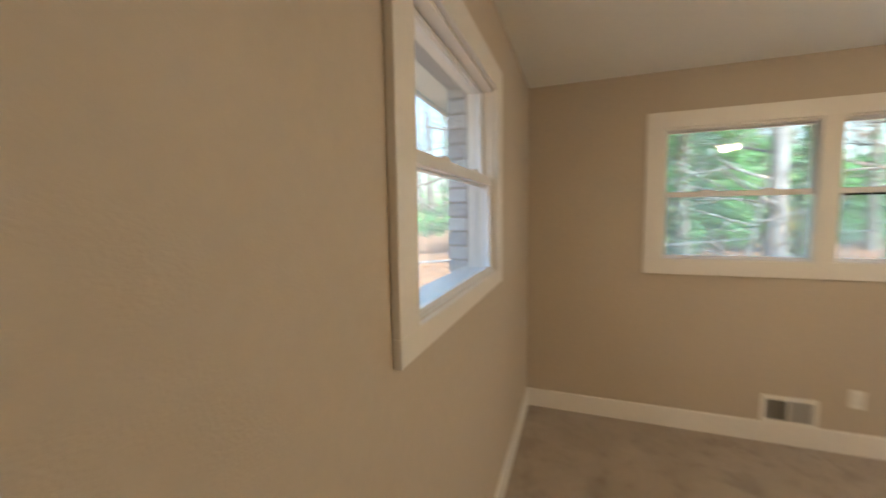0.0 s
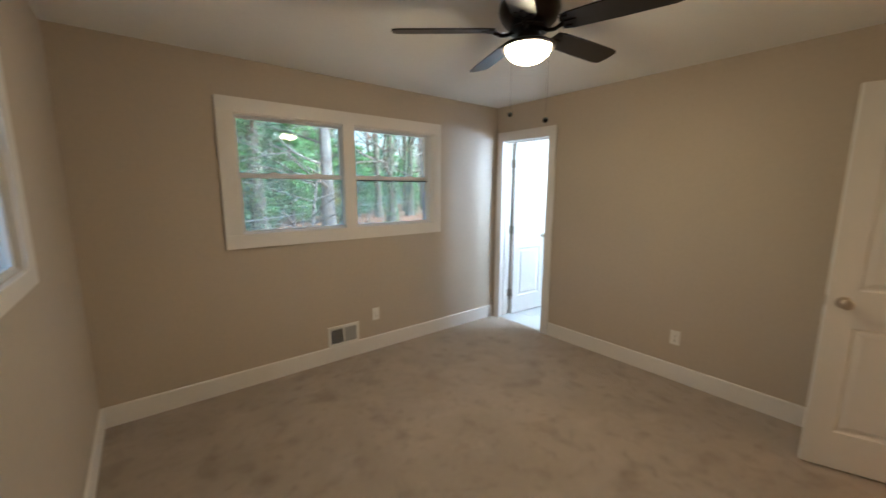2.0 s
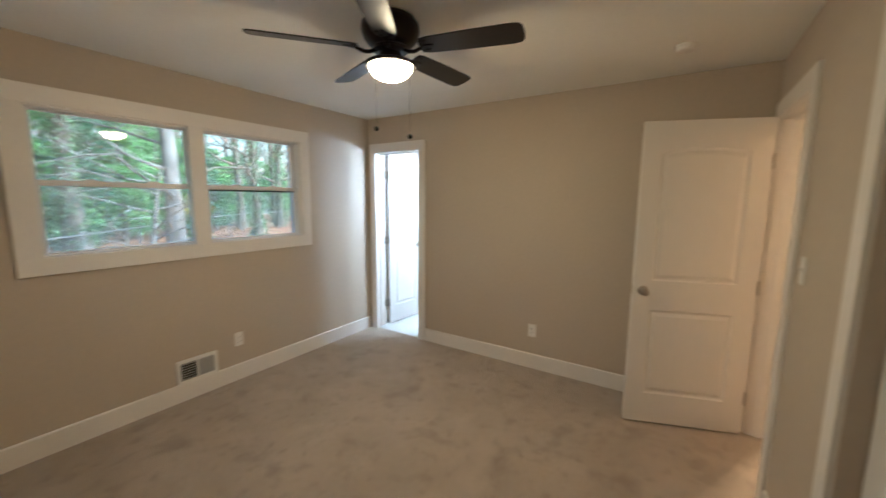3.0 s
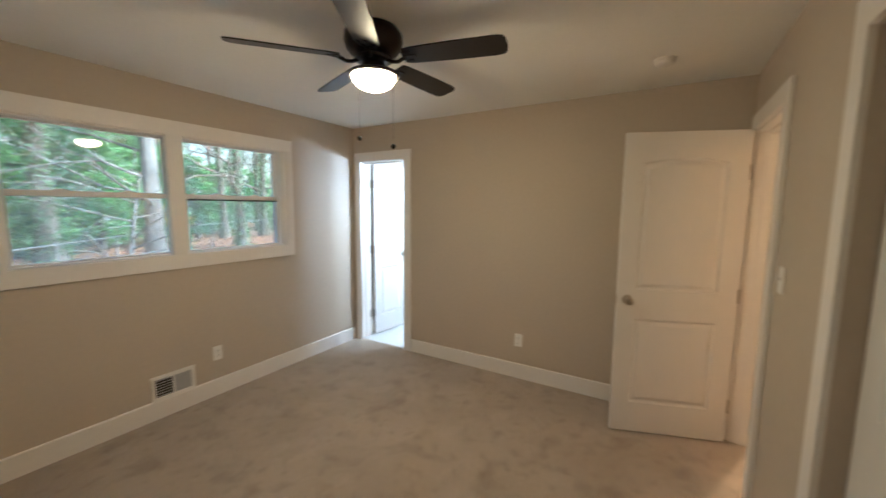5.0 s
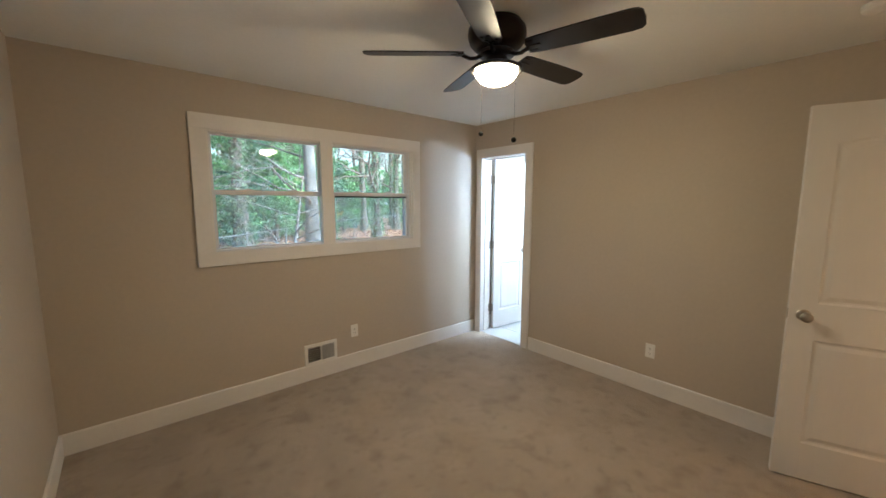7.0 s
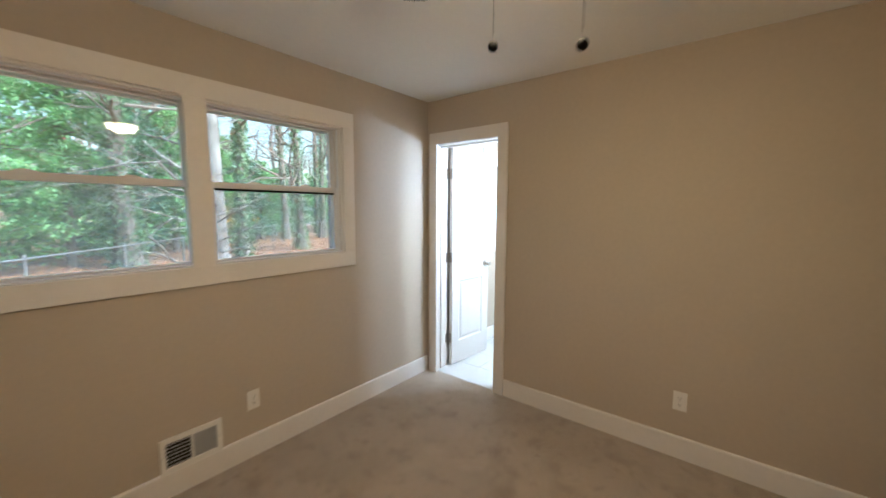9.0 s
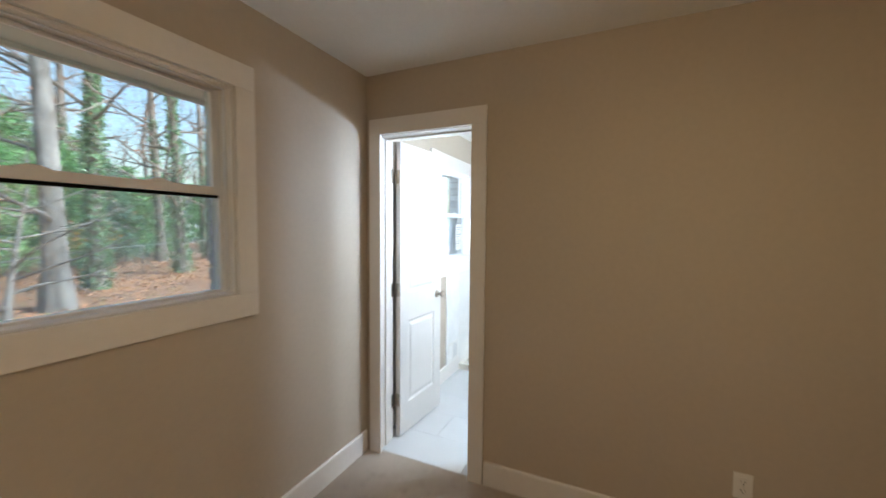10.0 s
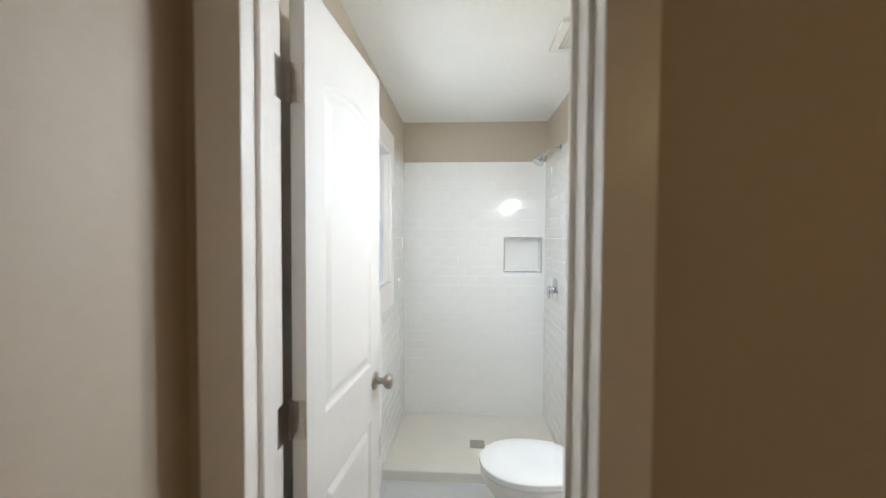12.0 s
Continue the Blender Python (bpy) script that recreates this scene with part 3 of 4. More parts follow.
# ---------- bedroom things ----------
def duplex_outlet(m, label):
    o = thing("wall_outlet", label, "outlet", m, group="wall outlets")
    part("cover_plate", one_box(-0.036, 0.036, -0.006, -0.0005, -0.058, 0.058, bevel=0.003), PLATE, o)
    for z in (-0.0195, 0.0195):
        face = part("receptacle", one_box(-0.0165, 0.0165, -0.0085, -0.005, z - 0.0145, z + 0.0145, bevel=0.0025), PLATE, o)
        for x in (-0.0072, 0.0065):
            part("slot", one_box(x - 0.001, x + 0.001, -0.0089, -0.0083, z - 0.002, z + 0.007), OPENING_SHADE, face)
        part("slot", one_box(-0.0022, 0.0022, -0.0089, -0.0083, z - 0.010, z - 0.006), OPENING_SHADE, face)
    part("screw", lathe([(0, 0), (0.003, 0), (0.0025, 0.001), (0, 0.001)], 10, pose(0, -0.006, 0, 90)), GREY, o)
    return o


out = duplex_outlet(pose(-1.593, 0, 0.35), "white duplex outlet above the baseboard")
copy_thing(out, pose(0, -1.996, 0.354, 0, 0, -90))

sw = thing("light_switch", "white toggle light switch beside the entry door", "switch", pose(-1.06, W3, 1.25, 0, 0, 180))
part("cover_plate", one_box(-0.036, 0.036, -0.006, -0.0005, -0.058, 0.058, bevel=0.003), PLATE, sw)
part("toggle", one_box(-0.0045, 0.0045, -0.017, -0.005, -0.002, 0.014, bevel=0.0015), PLATE, sw)


def register(name, m, w, h, label):
    """A wall register: frame, dark louvred half and grey damper half."""
    r = thing(name, label, "vent", m)
    b = 0.026
    part("surround", wall_panels(bmesh.new(), -w / 2, w / 2, -h / 2, h / 2, -0.012, -0.0005, [(-w / 2 + b, -0.006, -h / 2 + b, h / 2 - b), (0.006, w / 2 - b, -h / 2 + b, h / 2 - b)]), PLATE, r, "white stamped metal surround")
    # flat plate on the wall; the opening's shade is put into its colour
    part("duct", one_box(-w / 2 + b, -0.006, -0.002, -0.0007, -h / 2 + b, h / 2 - b), OPENING_SHADE, r, "dark plate drawing the shade of the duct opening")
    part("damper", one_box(0.006, w / 2 - b, -0.0025, -0.0007, -h / 2 + b, h / 2 - b), GREY, r, "grey damper plate")
    n = 7
    for i in range(n):
        z = -h / 2 + b + (h - 2 * b) * (i + 0.5) / n
        part("slat", one_box(-w / 2 + b, -0.006, -0.0008, 0.0008, -0.0042, 0.0042, m=pose(0, -0.007, z, 48)), PLATE, r)
    for i in range(9):
        x = 0.006 + (w / 2 - b - 0.006) * (i + 0.5) / 9
        part("slat", one_box(x - 0.0012, x + 0.0012, -0.011, -0.003, -h / 2 + b, h / 2 - b), GREY, r)
    for x in (-w / 2 + 0.012, w / 2 - 0.012):
        part("screw", lathe([(0, 0), (0.004, 0), (0.003, 0.0012), (0, 0.0012)], 10, pose(x, -0.012, 0, 90)), GREY, r)
    return r


register("wall_register", pose(-1.92, -0.001, 0.2235), 0.29, 0.186, "white metal wall register on the baseboard")
register("bathroom_register", pose(1.40, -0.001, 0.235), 0.25, 0.19, "white metal register low on the bathroom wall")

sm = thing("smoke_detector", "round white smoke detector on the ceiling", "smoke detector", pose(-0.575, -3.017, CEIL))
part("base", lathe([(0, -0.0005), (0.058, -0.0005), (0.058, -0.012), (0.0, -0.012)], 40), PLATE, sm, smooth=True)
part("cover", lathe([(0.0, -0.013), (0.054, -0.013), (0.053, -0.022), (0.047, -0.030), (0.030, -0.034), (0, -0.035)], 40), PLATE, sm, smooth=True)
part("test_button", lathe([(0, -0.034), (0.010, -0.0345), (0.009, -0.037), (0, -0.0375)], 20, pose(0.018, 0, 0)), PLATE, sm)

ds = thing("door_stop", "dark bronze spring door stop on the baseboard behind the door", "door stop", pose(-0.0145, -2.812, 0.07, 0, -90))
part("base", lathe([(0, 0), (0.011, 0), (0.010, 0.005), (0.005, 0.007), (0, 0.007)], 16), BRONZE, ds)
b = bmesh.new()
tube(b, [(0.006 * math.cos(a * 0.9), 0.006 * math.sin(a * 0.9), 0.006 + a * 0.00115) for a in range(52)], [0.0013] * 52, 5)
part("spring", b, BRONZE, ds, smooth=True)
part("rubber_tip", lathe([(0, 0.065), (0.008, 0.065), (0.009, 0.072), (0.007, 0.08), (0, 0.081)], 16), BLACK, ds)


def ceiling_fan():
    f = thing("ceiling_fan", "dark bronze five-blade ceiling fan with a lit glass bowl", "ceiling fan", pose(-1.70, -1.80, 0))
    C = CEIL
    part("motor_housing", lathe([(0, C - 0.0005), (0.118, C - 0.0005), (0.125, C - 0.012), (0.140, C - 0.03), (0.143, C - 0.06), (0.132, C - 0.095), (0.112, C - 0.118), (0.085, C - 0.128), (0, C - 0.129)], 48), BRONZE, f, smooth=True)
    part("motor_plate", lathe([(0, C - 0.130), (0.080, C - 0.130), (0.088, C - 0.136), (0.088, C - 0.150), (0.06, C - 0.158), (0, C - 0.158)], 40), BRONZE, f, smooth=True)
    part("switch_housing", lathe([(0, C - 0.159), (0.052, C - 0.159), (0.056, C - 0.17), (0.054, C - 0.188), (0.07, C - 0.194), (0, C - 0.195)], 36), BRONZE, f, smooth=True)
    kit = part("light_pan", lathe([(0, C - 0.1955), (0.07, C - 0.1955), (0.118, C - 0.205), (0.130, C - 0.214), (0.128, C - 0.224), (0.119, C - 0.226), (0.116, C - 0.216), (0.0, C - 0.206)], 48), BRONZE, f, "dark bronze light fitter ring", smooth=True)
    prof = [(0.107, C - 0.2175), (0.106, C - 0.230), (0.098, C - 0.248), (0.083, C - 0.265), (0.061, C - 0.279), (0.033, C - 0.288), (0.0, C - 0.290)]
    part("glass_bowl", lathe(prof, 40), BOWL, f, "frosted glass bowl, lit warm", smooth=True)
    for k in range(5):
        a = 140 + 72 * k
        m = pose(0, 0, C - 0.150, 0, 0, a)
        arm = bmesh.new()
        tube(arm, [m @ Vector(p) for p in ((0.07, 0, 0.004), (0.10, 0, -0.012), (0.13, 0, -0.014), (0.155, 0, -0.004), (0.17, 0, 0.0))], [0.011, 0.009, 0.009, 0.009, 0.008], 8)
        blade = bmesh.new()
        outline = [(0.165, -0.050), (0.20, -0.058), (0.40, -0.066), (0.60, -0.068), (0.635, -0.062), (0.65, -0.045), (0.655, 0.0)]
        outline = outline + [(x, -y) for x, y in outline[-2::-1]]
        tilt = m @ pose(0, 0, 0.006, -13)
        lo = [blade.verts.new(tilt @ Vector((x, y, 0))) for x, y in outline]
        hi = [blade.verts.new(tilt @ Vector((x, y, 0.006))) for x, y in outline]
        n = len(outline)
        for i in range(n):
            blade.faces.new((lo[i], lo[(i + 1) % n], hi[(i + 1) % n], hi[i]))
        blade.faces.new(lo[::-1])
        blade.faces.new(hi)
        bl = part("blade", blade, BLADE, f, "espresso wood blade")
        part("blade_arm", arm, BRONZE, bl, "dark bronze blade bracket", smooth=True)
        bracket = bmesh.new()
        for x0, x1, y0, y1 in ((0.160, 0.20, -0.042, -0.026), (0.160, 0.20, 0.026, 0.042), (0.158, 0.225, -0.008, 0.008), (0.158, 0.170, -0.026, 0.026)):
            box(bracket, x0, x1, y0, y1, -0.005, -0.0005, tilt)
        part("bracket_plate", bracket, BRONZE, bl)
    for x, y, z1, zb in ((0.02, 0.118, 1.93, 1.905), (0.0, -0.120, 1.87, 1.843)):
        b = bmesh.new()
        tube(b, [(x, y, C - 0.222), (x, y, z1)], [0.0007, 0.0007], 6)
        ch = part("pull_chain", b, BRONZE, f, "thin beaded pull chain")
        part("bead", lathe([(0, C - 0.30), (0.002, C - 0.302), (0.002, C - 0.312), (0, C - 0.314)], 10, pose(x, y, 0)), BRONZE, ch)
        part("chain_ball", lathe([(0.013 * math.sin(math.pi * i / 10), zb + 0.013 * math.cos(math.pi * i / 10)) for i in range(11)], 20, pose(x, y, 0)), BLACK, ch, "small black ball", smooth=True)
    return f


ceiling_fan()

# hallway lamp beyond the entry door
hl = thing("hall_ceiling_lamp", "small warm flush ceiling lamp in the hallway", "ceiling lamp", pose(0.45, -3.93, CEIL))
part("canopy", lathe([(0, -0.0005), (0.10, -0.0005), (0.10, -0.02), (0, -0.021)], 32), BRONZE, hl)
part("globe", lathe([(0.055, -0.022), (0.06, -0.045), (0.046, -0.072), (0.022, -0.084), (0, -0.086)], 28), HALL_GLOW, hl, "lit warm globe", smooth=True)

# ---------- bathroom things ----------
def loft(sections, n=32, cap=True):
    """Sections of (cx, cy, rx, ry, z, power), joined; power 2 is an ellipse."""
    bm = bmesh.new()
    rings = []
    for cx, cy, rx, ry, z, p in sections:
        ring = []
        for i in range(n):
            a = math.tau * i / n
            c, s = math.cos(a), math.sin(a)
            ring.append(bm.verts.new((cx + rx * math.copysign(abs(c) ** (2 / p), c), cy + ry * math.copysign(abs(s) ** (2 / p), s), z)))
        rings.append(ring)
    for a, c in zip(rings, rings[1:]):
        for i in range(n):
            j = (i + 1) % n
            bm.faces.new((a[i], a[j], c[j], c[i]))
    if cap:
        bm.faces.new(rings[0][::-1])
        bm.faces.new(rings[-1])
    return bm


def toilet(m):
    """Faces local +y, its back against y = 0."""
    t = thing("toilet", "white porcelain toilet with its lid closed", "toilet", m)
    part("pedestal", loft([(0, 0.34, 0.105, 0.21, 0.0, 2.4), (0, 0.34, 0.100, 0.205, 0.02, 2.4), (0, 0.33, 0.09, 0.19, 0.10, 2.2), (0, 0.34, 0.10, 0.20, 0.18, 2.1),
                         (0, 0.38, 0.135, 0.245, 0.26, 2.0), (0, 0.42, 0.17, 0.255, 0.33, 2.0), (0, 0.44, 0.183, 0.248, 0.375, 2.0), (0, 0.44, 0.18, 0.245, 0.388, 2.0)], 40), PORCELAIN, t, "white porcelain bowl and foot", smooth=True)
    part("seat", loft([(0, 0.45, 0.183, 0.235, 0.3885, 2.1), (0, 0.45, 0.187, 0.24, 0.395, 2.1), (0, 0.45, 0.187, 0.24, 0.403, 2.1), (0, 0.45, 0.182, 0.235, 0.408, 2.1)], 48), PORCELAIN, t, smooth=True)
    part("lid", loft([(0, 0.45, 0.185, 0.238, 0.4095, 2.1), (0, 0.45, 0.188, 0.241, 0.414, 2.1), (0, 0.45, 0.186, 0.239, 0.424, 2.1), (0, 0.45, 0.172, 0.225, 0.431, 2.1), (0, 0.45, 0.10, 0.14, 0.434, 2.0)], 48), PORCELAIN, t, "glossy white closed lid", smooth=True)
    for x in (-0.07, 0.07):
        part("lid_hinge", one_box(x - 0.02, x + 0.02, 0.198, 0.225, 0.389, 0.43, bevel=0.006), PORCELAIN, t)
    part("tank", loft([(0, 0.10, 0.195, 0.085, 0.385, 6), (0, 0.10, 0.205, 0.09, 0.42, 6), (0, 0.10, 0.225, 0.094, 0.70, 6)], 48), PORCELAIN, t, smooth=True)
    part("tank_lid", loft([(0, 0.10, 0.232, 0.099, 0.7005, 6), (0, 0.10, 0.235, 0.1, 0.71, 6), (0, 0.10, 0.233, 0.098, 0.728, 6), (0, 0.10, 0.22, 0.088, 0.735, 6)], 48), PORCELAIN, t, smooth=True)
    part("flush_lever", one_box(-0.20, -0.13, 0.195, 0.206, 0.652, 0.664, bevel=0.003), CHROME, t, "chrome flush lever")
    return t


toilet(pose(1.10, BY + 0.005, 0.0))

pan = thing("shower_tray", "low cream shower base with a raised front curb", "shower base", pose(0, 0, 0))
part("floor_pan", one_box(SHOWER_X + 0.07, BX - 0.011, SHOWER_Y + 0.011, -0.011, -0.008, 0.018, bevel=0.004), PAN, pan)
part("curb", one_box(SHOWER_X, SHOWER_X + 0.07, SHOWER_Y + 0.001, -0.001, -0.008, 0.062, bevel=0.008), PAN, pan, "raised cream curb")
drain = thing("shower_drain", "square brushed metal drain in the shower base", "drain", pose(1.945, -0.60, 0.0185))
part("drain_plate", one_box(-0.05, 0.05, -0.05, 0.05, 0, 0.003, bevel=0.001), NICKEL, drain)
for i in range(6):
    part("drain_slot", one_box(-0.038, 0.038, -0.0395 + i * 0.015, -0.0365 + i * 0.015, 0.003, 0.0034), GREY, drain)

head = thing("shower_sprayer", "chrome shower sprayer on an angled arm", "shower head", pose(1.92, SHOWER_Y + 0.0115, 2.065))
part("flange", lathe([(0, 0), (0.030, 0), (0.028, 0.006), (0.012, 0.011), (0, 0.011)], 28, pose(0, 0, 0, -90)), CHROME, head, smooth=True)
b = bmesh.new()
tube(b, [(0, 0.005, 0), (0, 0.05, 0), (-0.005, 0.09, -0.018), (-0.012, 0.13, -0.055)], [0.0095] * 4, 14)
part("arm", b, CHROME, head, smooth=True)
part("spray_head", lathe([(0, 0.0), (0.012, 0.0), (0.016, -0.012), (0.018, -0.02), (0.036, -0.045), (0.040, -0.055), (0.038, -0.062), (0, -0.063)], 30, pose(-0.012, 0.128, -0.052, 32, 8)), CHROME, head, "round chrome spray head", smooth=True)

valve = thing("shower_valve", "chrome shower valve with a lever handle", "shower valve", pose(2.02, SHOWER_Y + 0.0115, 1.10))
part("escutcheon", lathe([(0, 0), (0.080, 0), (0.080, 0.004), (0.072, 0.009), (0.03, 0.013), (0, 0.013)], 40, pose(0, 0, 0, -90)), CHROME, valve, smooth=True)
part("hub", lathe([(0, 0.013), (0.027, 0.013), (0.025, 0.045), (0.02, 0.055), (0, 0.056)], 28, pose(0, 0, 0, -90)), CHROME, valve, smooth=True)
b = bmesh.new()
tube(b, [(0, 0.045, 0), (-0.03, 0.058, -0.012), (-0.075, 0.062, -0.05)], [0.010, 0.009, 0.007], 12)
part("lever", b, CHROME, valve, smooth=True)

ev = thing("exhaust_vent", "white plastic exhaust fan grille on the bathroom ceiling", "vent", pose(1.115, -1.035, CEIL - 0.02))
part("backing", one_box(-0.12, 0.12, -0.12, 0.12, -0.008, -0.0005), PLATE, ev)
b = wall_panels(bmesh.new(), -0.13, 0.13, -0.13, 0.13, 0.0, 0.014, [(-0.095, 0.095, -0.095, 0.095)])
b.transform(pose(0, 0, -0.008, -90))
part("surround", b, PLATE, ev)
for i in range(12):
    part("slat", one_box(-0.094, 0.094, -0.090 + i * 0.0155, -0.083 + i * 0.0155, -0.018, -0.0085), PLATE, ev)

vl = thing("wall_lamp", "two-globe vanity lamp with white shades", "wall lamp", pose(0.555, BY, 1.89))
part("back_bar", one_box(-0.15, 0.15, 0.0005, 0.022, 0.03, 0.09, bevel=0.006), NICKEL, vl)
for x in (-0.105, 0.105):
    b = bmesh.new()
    tube(b, [(x, 0.015, 0.06), (x, 0.08, 0.075), (x, 0.14, 0.105), (x, 0.178, 0.108), (x, 0.18, 0.085)], [0.009] * 5, 12)
    part("arm", b, NICKEL, vl, smooth=True)
    part("shade", lathe([(0.012, 0.092), (0.040, 0.088), (0.062, 0.066), (0.073, 0.030), (0.077, 0.016), (0.074, 0.016), (0.070, 0.030), (0.059, 0.063), (0.038, 0.085), (0.012, 0.089)], 32, pose(x, 0.18, 0)), PLATE, vl, "white enamel bell shade", smooth=True)
    part("globe", lathe([(0.045 * math.sin(math.pi * i / 14), 0.045 * math.cos(math.pi * i / 14)) for i in range(15)], 28, pose(x, 0.18, 0)), BULB, vl, "lit white globe", smooth=True)

# ---------- outside ----------
rng = np.random.default_rng(7)


def leaves_mesh(name, centres, size, mat, flat=0.0):
    """Many small bent leaf quads at the centres, turned at random."""
    c = np.asarray(centres, dtype=float)
    n = len(c)
    a = rng.normal(size=(n, 3))
    a[:, 2] *= 1 - flat
    a /= np.linalg.norm(a, axis=1)[:, None]
    r = rng.normal(size=(n, 3))
    if flat:
        r[:, 2] *= 1 - flat
    r -= (r * a).sum(1)[:, None] * a
    r /= np.linalg.norm(r, axis=1)[:, None]
    s = size * rng.uniform(0.6, 1.4, size=(n, 1))
    v = np.stack([c - a * s, c + r * s * 0.45, c + a * s, c - r * s * 0.45], axis=1).reshape(-1, 3)
    me = bpy.data.meshes.new(name)
    me.from_pydata(v.tolist(), [], np.arange(4 * n).reshape(n, 4).tolist())
    me.materials.append(mat)
    return me


def grow(bm, p, d, length, r, depth, tips, rnd, sides, droop=0.0, joints=None):
    """One limb and its branches."""
    pts, radii = [p.copy()], [r]
    steps = 4 if depth > 0 else 3
    for i in range(steps):
        d = (d + Vector((rnd.gauss(0, 0.16), rnd.gauss(0, 0.16), rnd.gauss(0, 0.10) - droop))).normalized()
        p = p + d * (length / steps)
        pts.append(p.copy())
        radii.append(max(0.004, r * (1 - 0.6 * (i + 1) / steps)))
    tube(bm, pts, radii, sides)
    tips.extend(pts[1:])
    if depth <= 0:
        return
    for k in range(rnd.choice((2, 3, 3))):
        i = rnd.randint(1, steps)
        side = Vector((rnd.gauss(0, 1), rnd.gauss(0, 1), rnd.gauss(0.1, 0.6))).normalized()
        nd = (d * 0.75 + side * 0.8).normalized()
        grow(bm, pts[i], nd, length * rnd.uniform(0.5, 0.78), radii[i] * 0.7, depth - 1, tips, rnd, max(3, sides - 2), droop)


def tree(x, y, height, r, seed, bark, label, leaf=None, leaf_n=0, leaf_size=0.05, ivy=0.0, ivy_n=0, limbs=9, low=0.3, lean=(0, 0), depth=2, reach=0.24, limb=0.36, spread=0.09):
    rnd = random.Random(seed)
    t = thing("tree", label, "tree", pose(x, y, GROUND), group="trees behind the house")
    bm = bmesh.new()
    pts, radii = [], []
    n = 12
    for i in range(n + 1):
        u = i / n
        pts.append(Vector((lean[0] * u * height + 0.12 * math.sin(3 * u + seed) * u * height * 0.15, lean[1] * u * height + 0.1 * math.cos(2.3 * u + seed) * u, u * height - 0.15)))
        radii.append(r * (1 - 0.72 * u) * (1 + 0.55 * math.exp(-u * height * 2.2)) * (1 + rnd.uniform(-0.05, 0.05)))
    tube(bm, pts, radii, 14)
    tips = []
    for k in range(limbs):
        u = low + (1 - low) * (k + rnd.random()) / limbs
        i = min(n - 1, int(u * n))
        p = pts[i].lerp(pts[i + 1], u * n - i)
        a = rnd.random() * math.tau
        d = Vector((math.cos(a), math.sin(a), rnd.uniform(0.15, 0.7))).normalized()
        grow(bm, p, d, height * reach * rnd.uniform(0.6, 1.1) * (1.15 - 0.6 * u), radii[i] * limb, depth, tips, rnd, 6)
    part("trunk", bm, bark, t, smooth=True)
    if leaf is not None and leaf_n and tips:
        base = np.array([tuple(tips[rnd.randrange(len(tips))]) for _ in range(leaf_n)])
        ob = new("crown", leaves_mesh("crown", base + rng.normal(scale=0.16, size=base.shape), leaf_size, leaf))
        ob.parent = t
    if ivy_n:
        u = rng.uniform(0.01, ivy, ivy_n)
        idx = np.minimum((u * n).astype(int), n - 1)
        pa = np.array([tuple(p) for p in pts])
        fr = (u * n - idx)[:, None]
        c = pa[idx] * (1 - fr) + pa[idx + 1] * fr
        rad = np.array(radii)[idx] + np.abs(rng.normal(0, spread, ivy_n)) * (1 + 0.6 * np.sin(u * 31 + seed))
        a = rng.uniform(0, math.tau, ivy_n)
        c[:, 0] += np.cos(a) * rad
        c[:, 1] += np.sin(a) * rad
        ob = new("ivy", leaves_mesh("ivy", c, 0.06 + 0.16 * spread, LEAF_IVY))
        ob.parent = t
        tagged(ob, "green ivy climbing the trunk")
    return t


def evergreen(x, y, height, width, seed, leaf, label, count=9000, size=0.08):
    """A leafy evergreen: stem, limbs, and drooping sprays of small leaves with gaps between."""
    rnd = random.Random(seed)
    t = thing("evergreen", label, "evergreen", pose(x, y, GROUND), group="evergreens behind the fence")
    bm = bmesh.new()
    tube(bm, [(0, 0, -0.1), (0.05, 0.03, height * 0.5), (0, 0.05, height * 0.97)], [0.14, 0.09, 0.015], 8)
    centres = []
    for k in range(30):
        u = 0.05 + 0.93 * (k / 30) ** 0.9
        a = k * 2.4 + rnd.random()
        reach = width * (1 - u) ** 0.6 * rnd.uniform(0.55, 1.15) + 0.15
        p0 = Vector((0.03, 0.03, u * height))
        p1 = p0 + Vector((math.cos(a) * reach * 0.6, math.sin(a) * reach * 0.6, reach * 0.25))
        p2 = p0 + Vector((math.cos(a) * reach, math.sin(a) * reach, reach * 0.12))
        tube(bm, [p0, p1, p2], [0.035, 0.02, 0.008], 5)
        for q in np.linspace(0.25, 1.0, 5):
            c = p0.lerp(p1, q * 1.6) if q < 0.6 else p1.lerp(p2, (q - 0.6) / 0.4)
            centres.append(tuple(c))
    part("trunk", bm, BARK, t, smooth=True)
    base = np.array(centres)[rng.integers(0, len(centres), count)]
    ob = new("crown", leaves_mesh("crown", base + rng.normal(scale=(0.30, 0.30, 0.2), size=base.shape) * width * 0.35, size, leaf))
    ob.parent = t
    return t


# the ground: one uneven sheet out to the horizon
xs = np.concatenate([-np.geomspace(900, 14, 14), np.linspace(-12, 22, 52), np.geomspace(24, 900, 14)])
ys = np.concatenate([-np.geomspace(900, 3, 12), np.linspace(-1, 30, 48), np.geomspace(32, 900, 12)])
verts = []
for yy in ys:
    for xx in xs:
        far = min(1.0, max(0.0, (yy - 2) / 8))
        verts.append((float(xx), float(yy), GROUND + far * 0.10 * noise.noise((xx * 0.22, yy * 0.22, 0)) - 0.02))
W = len(xs)
faces = [(j * W + i, j * W + i + 1, (j + 1) * W + i + 1, (j + 1) * W + i) for j in range(len(ys) - 1) for i in range(W - 1)]
me = bpy.data.meshes.new("ground")
me.from_pydata(verts, [], faces)
me.materials.append(LITTER)
me.shade_smooth()
tagged(new("ground", me), "brown leaf-strewn backyard ground", "ground", kind="structure")

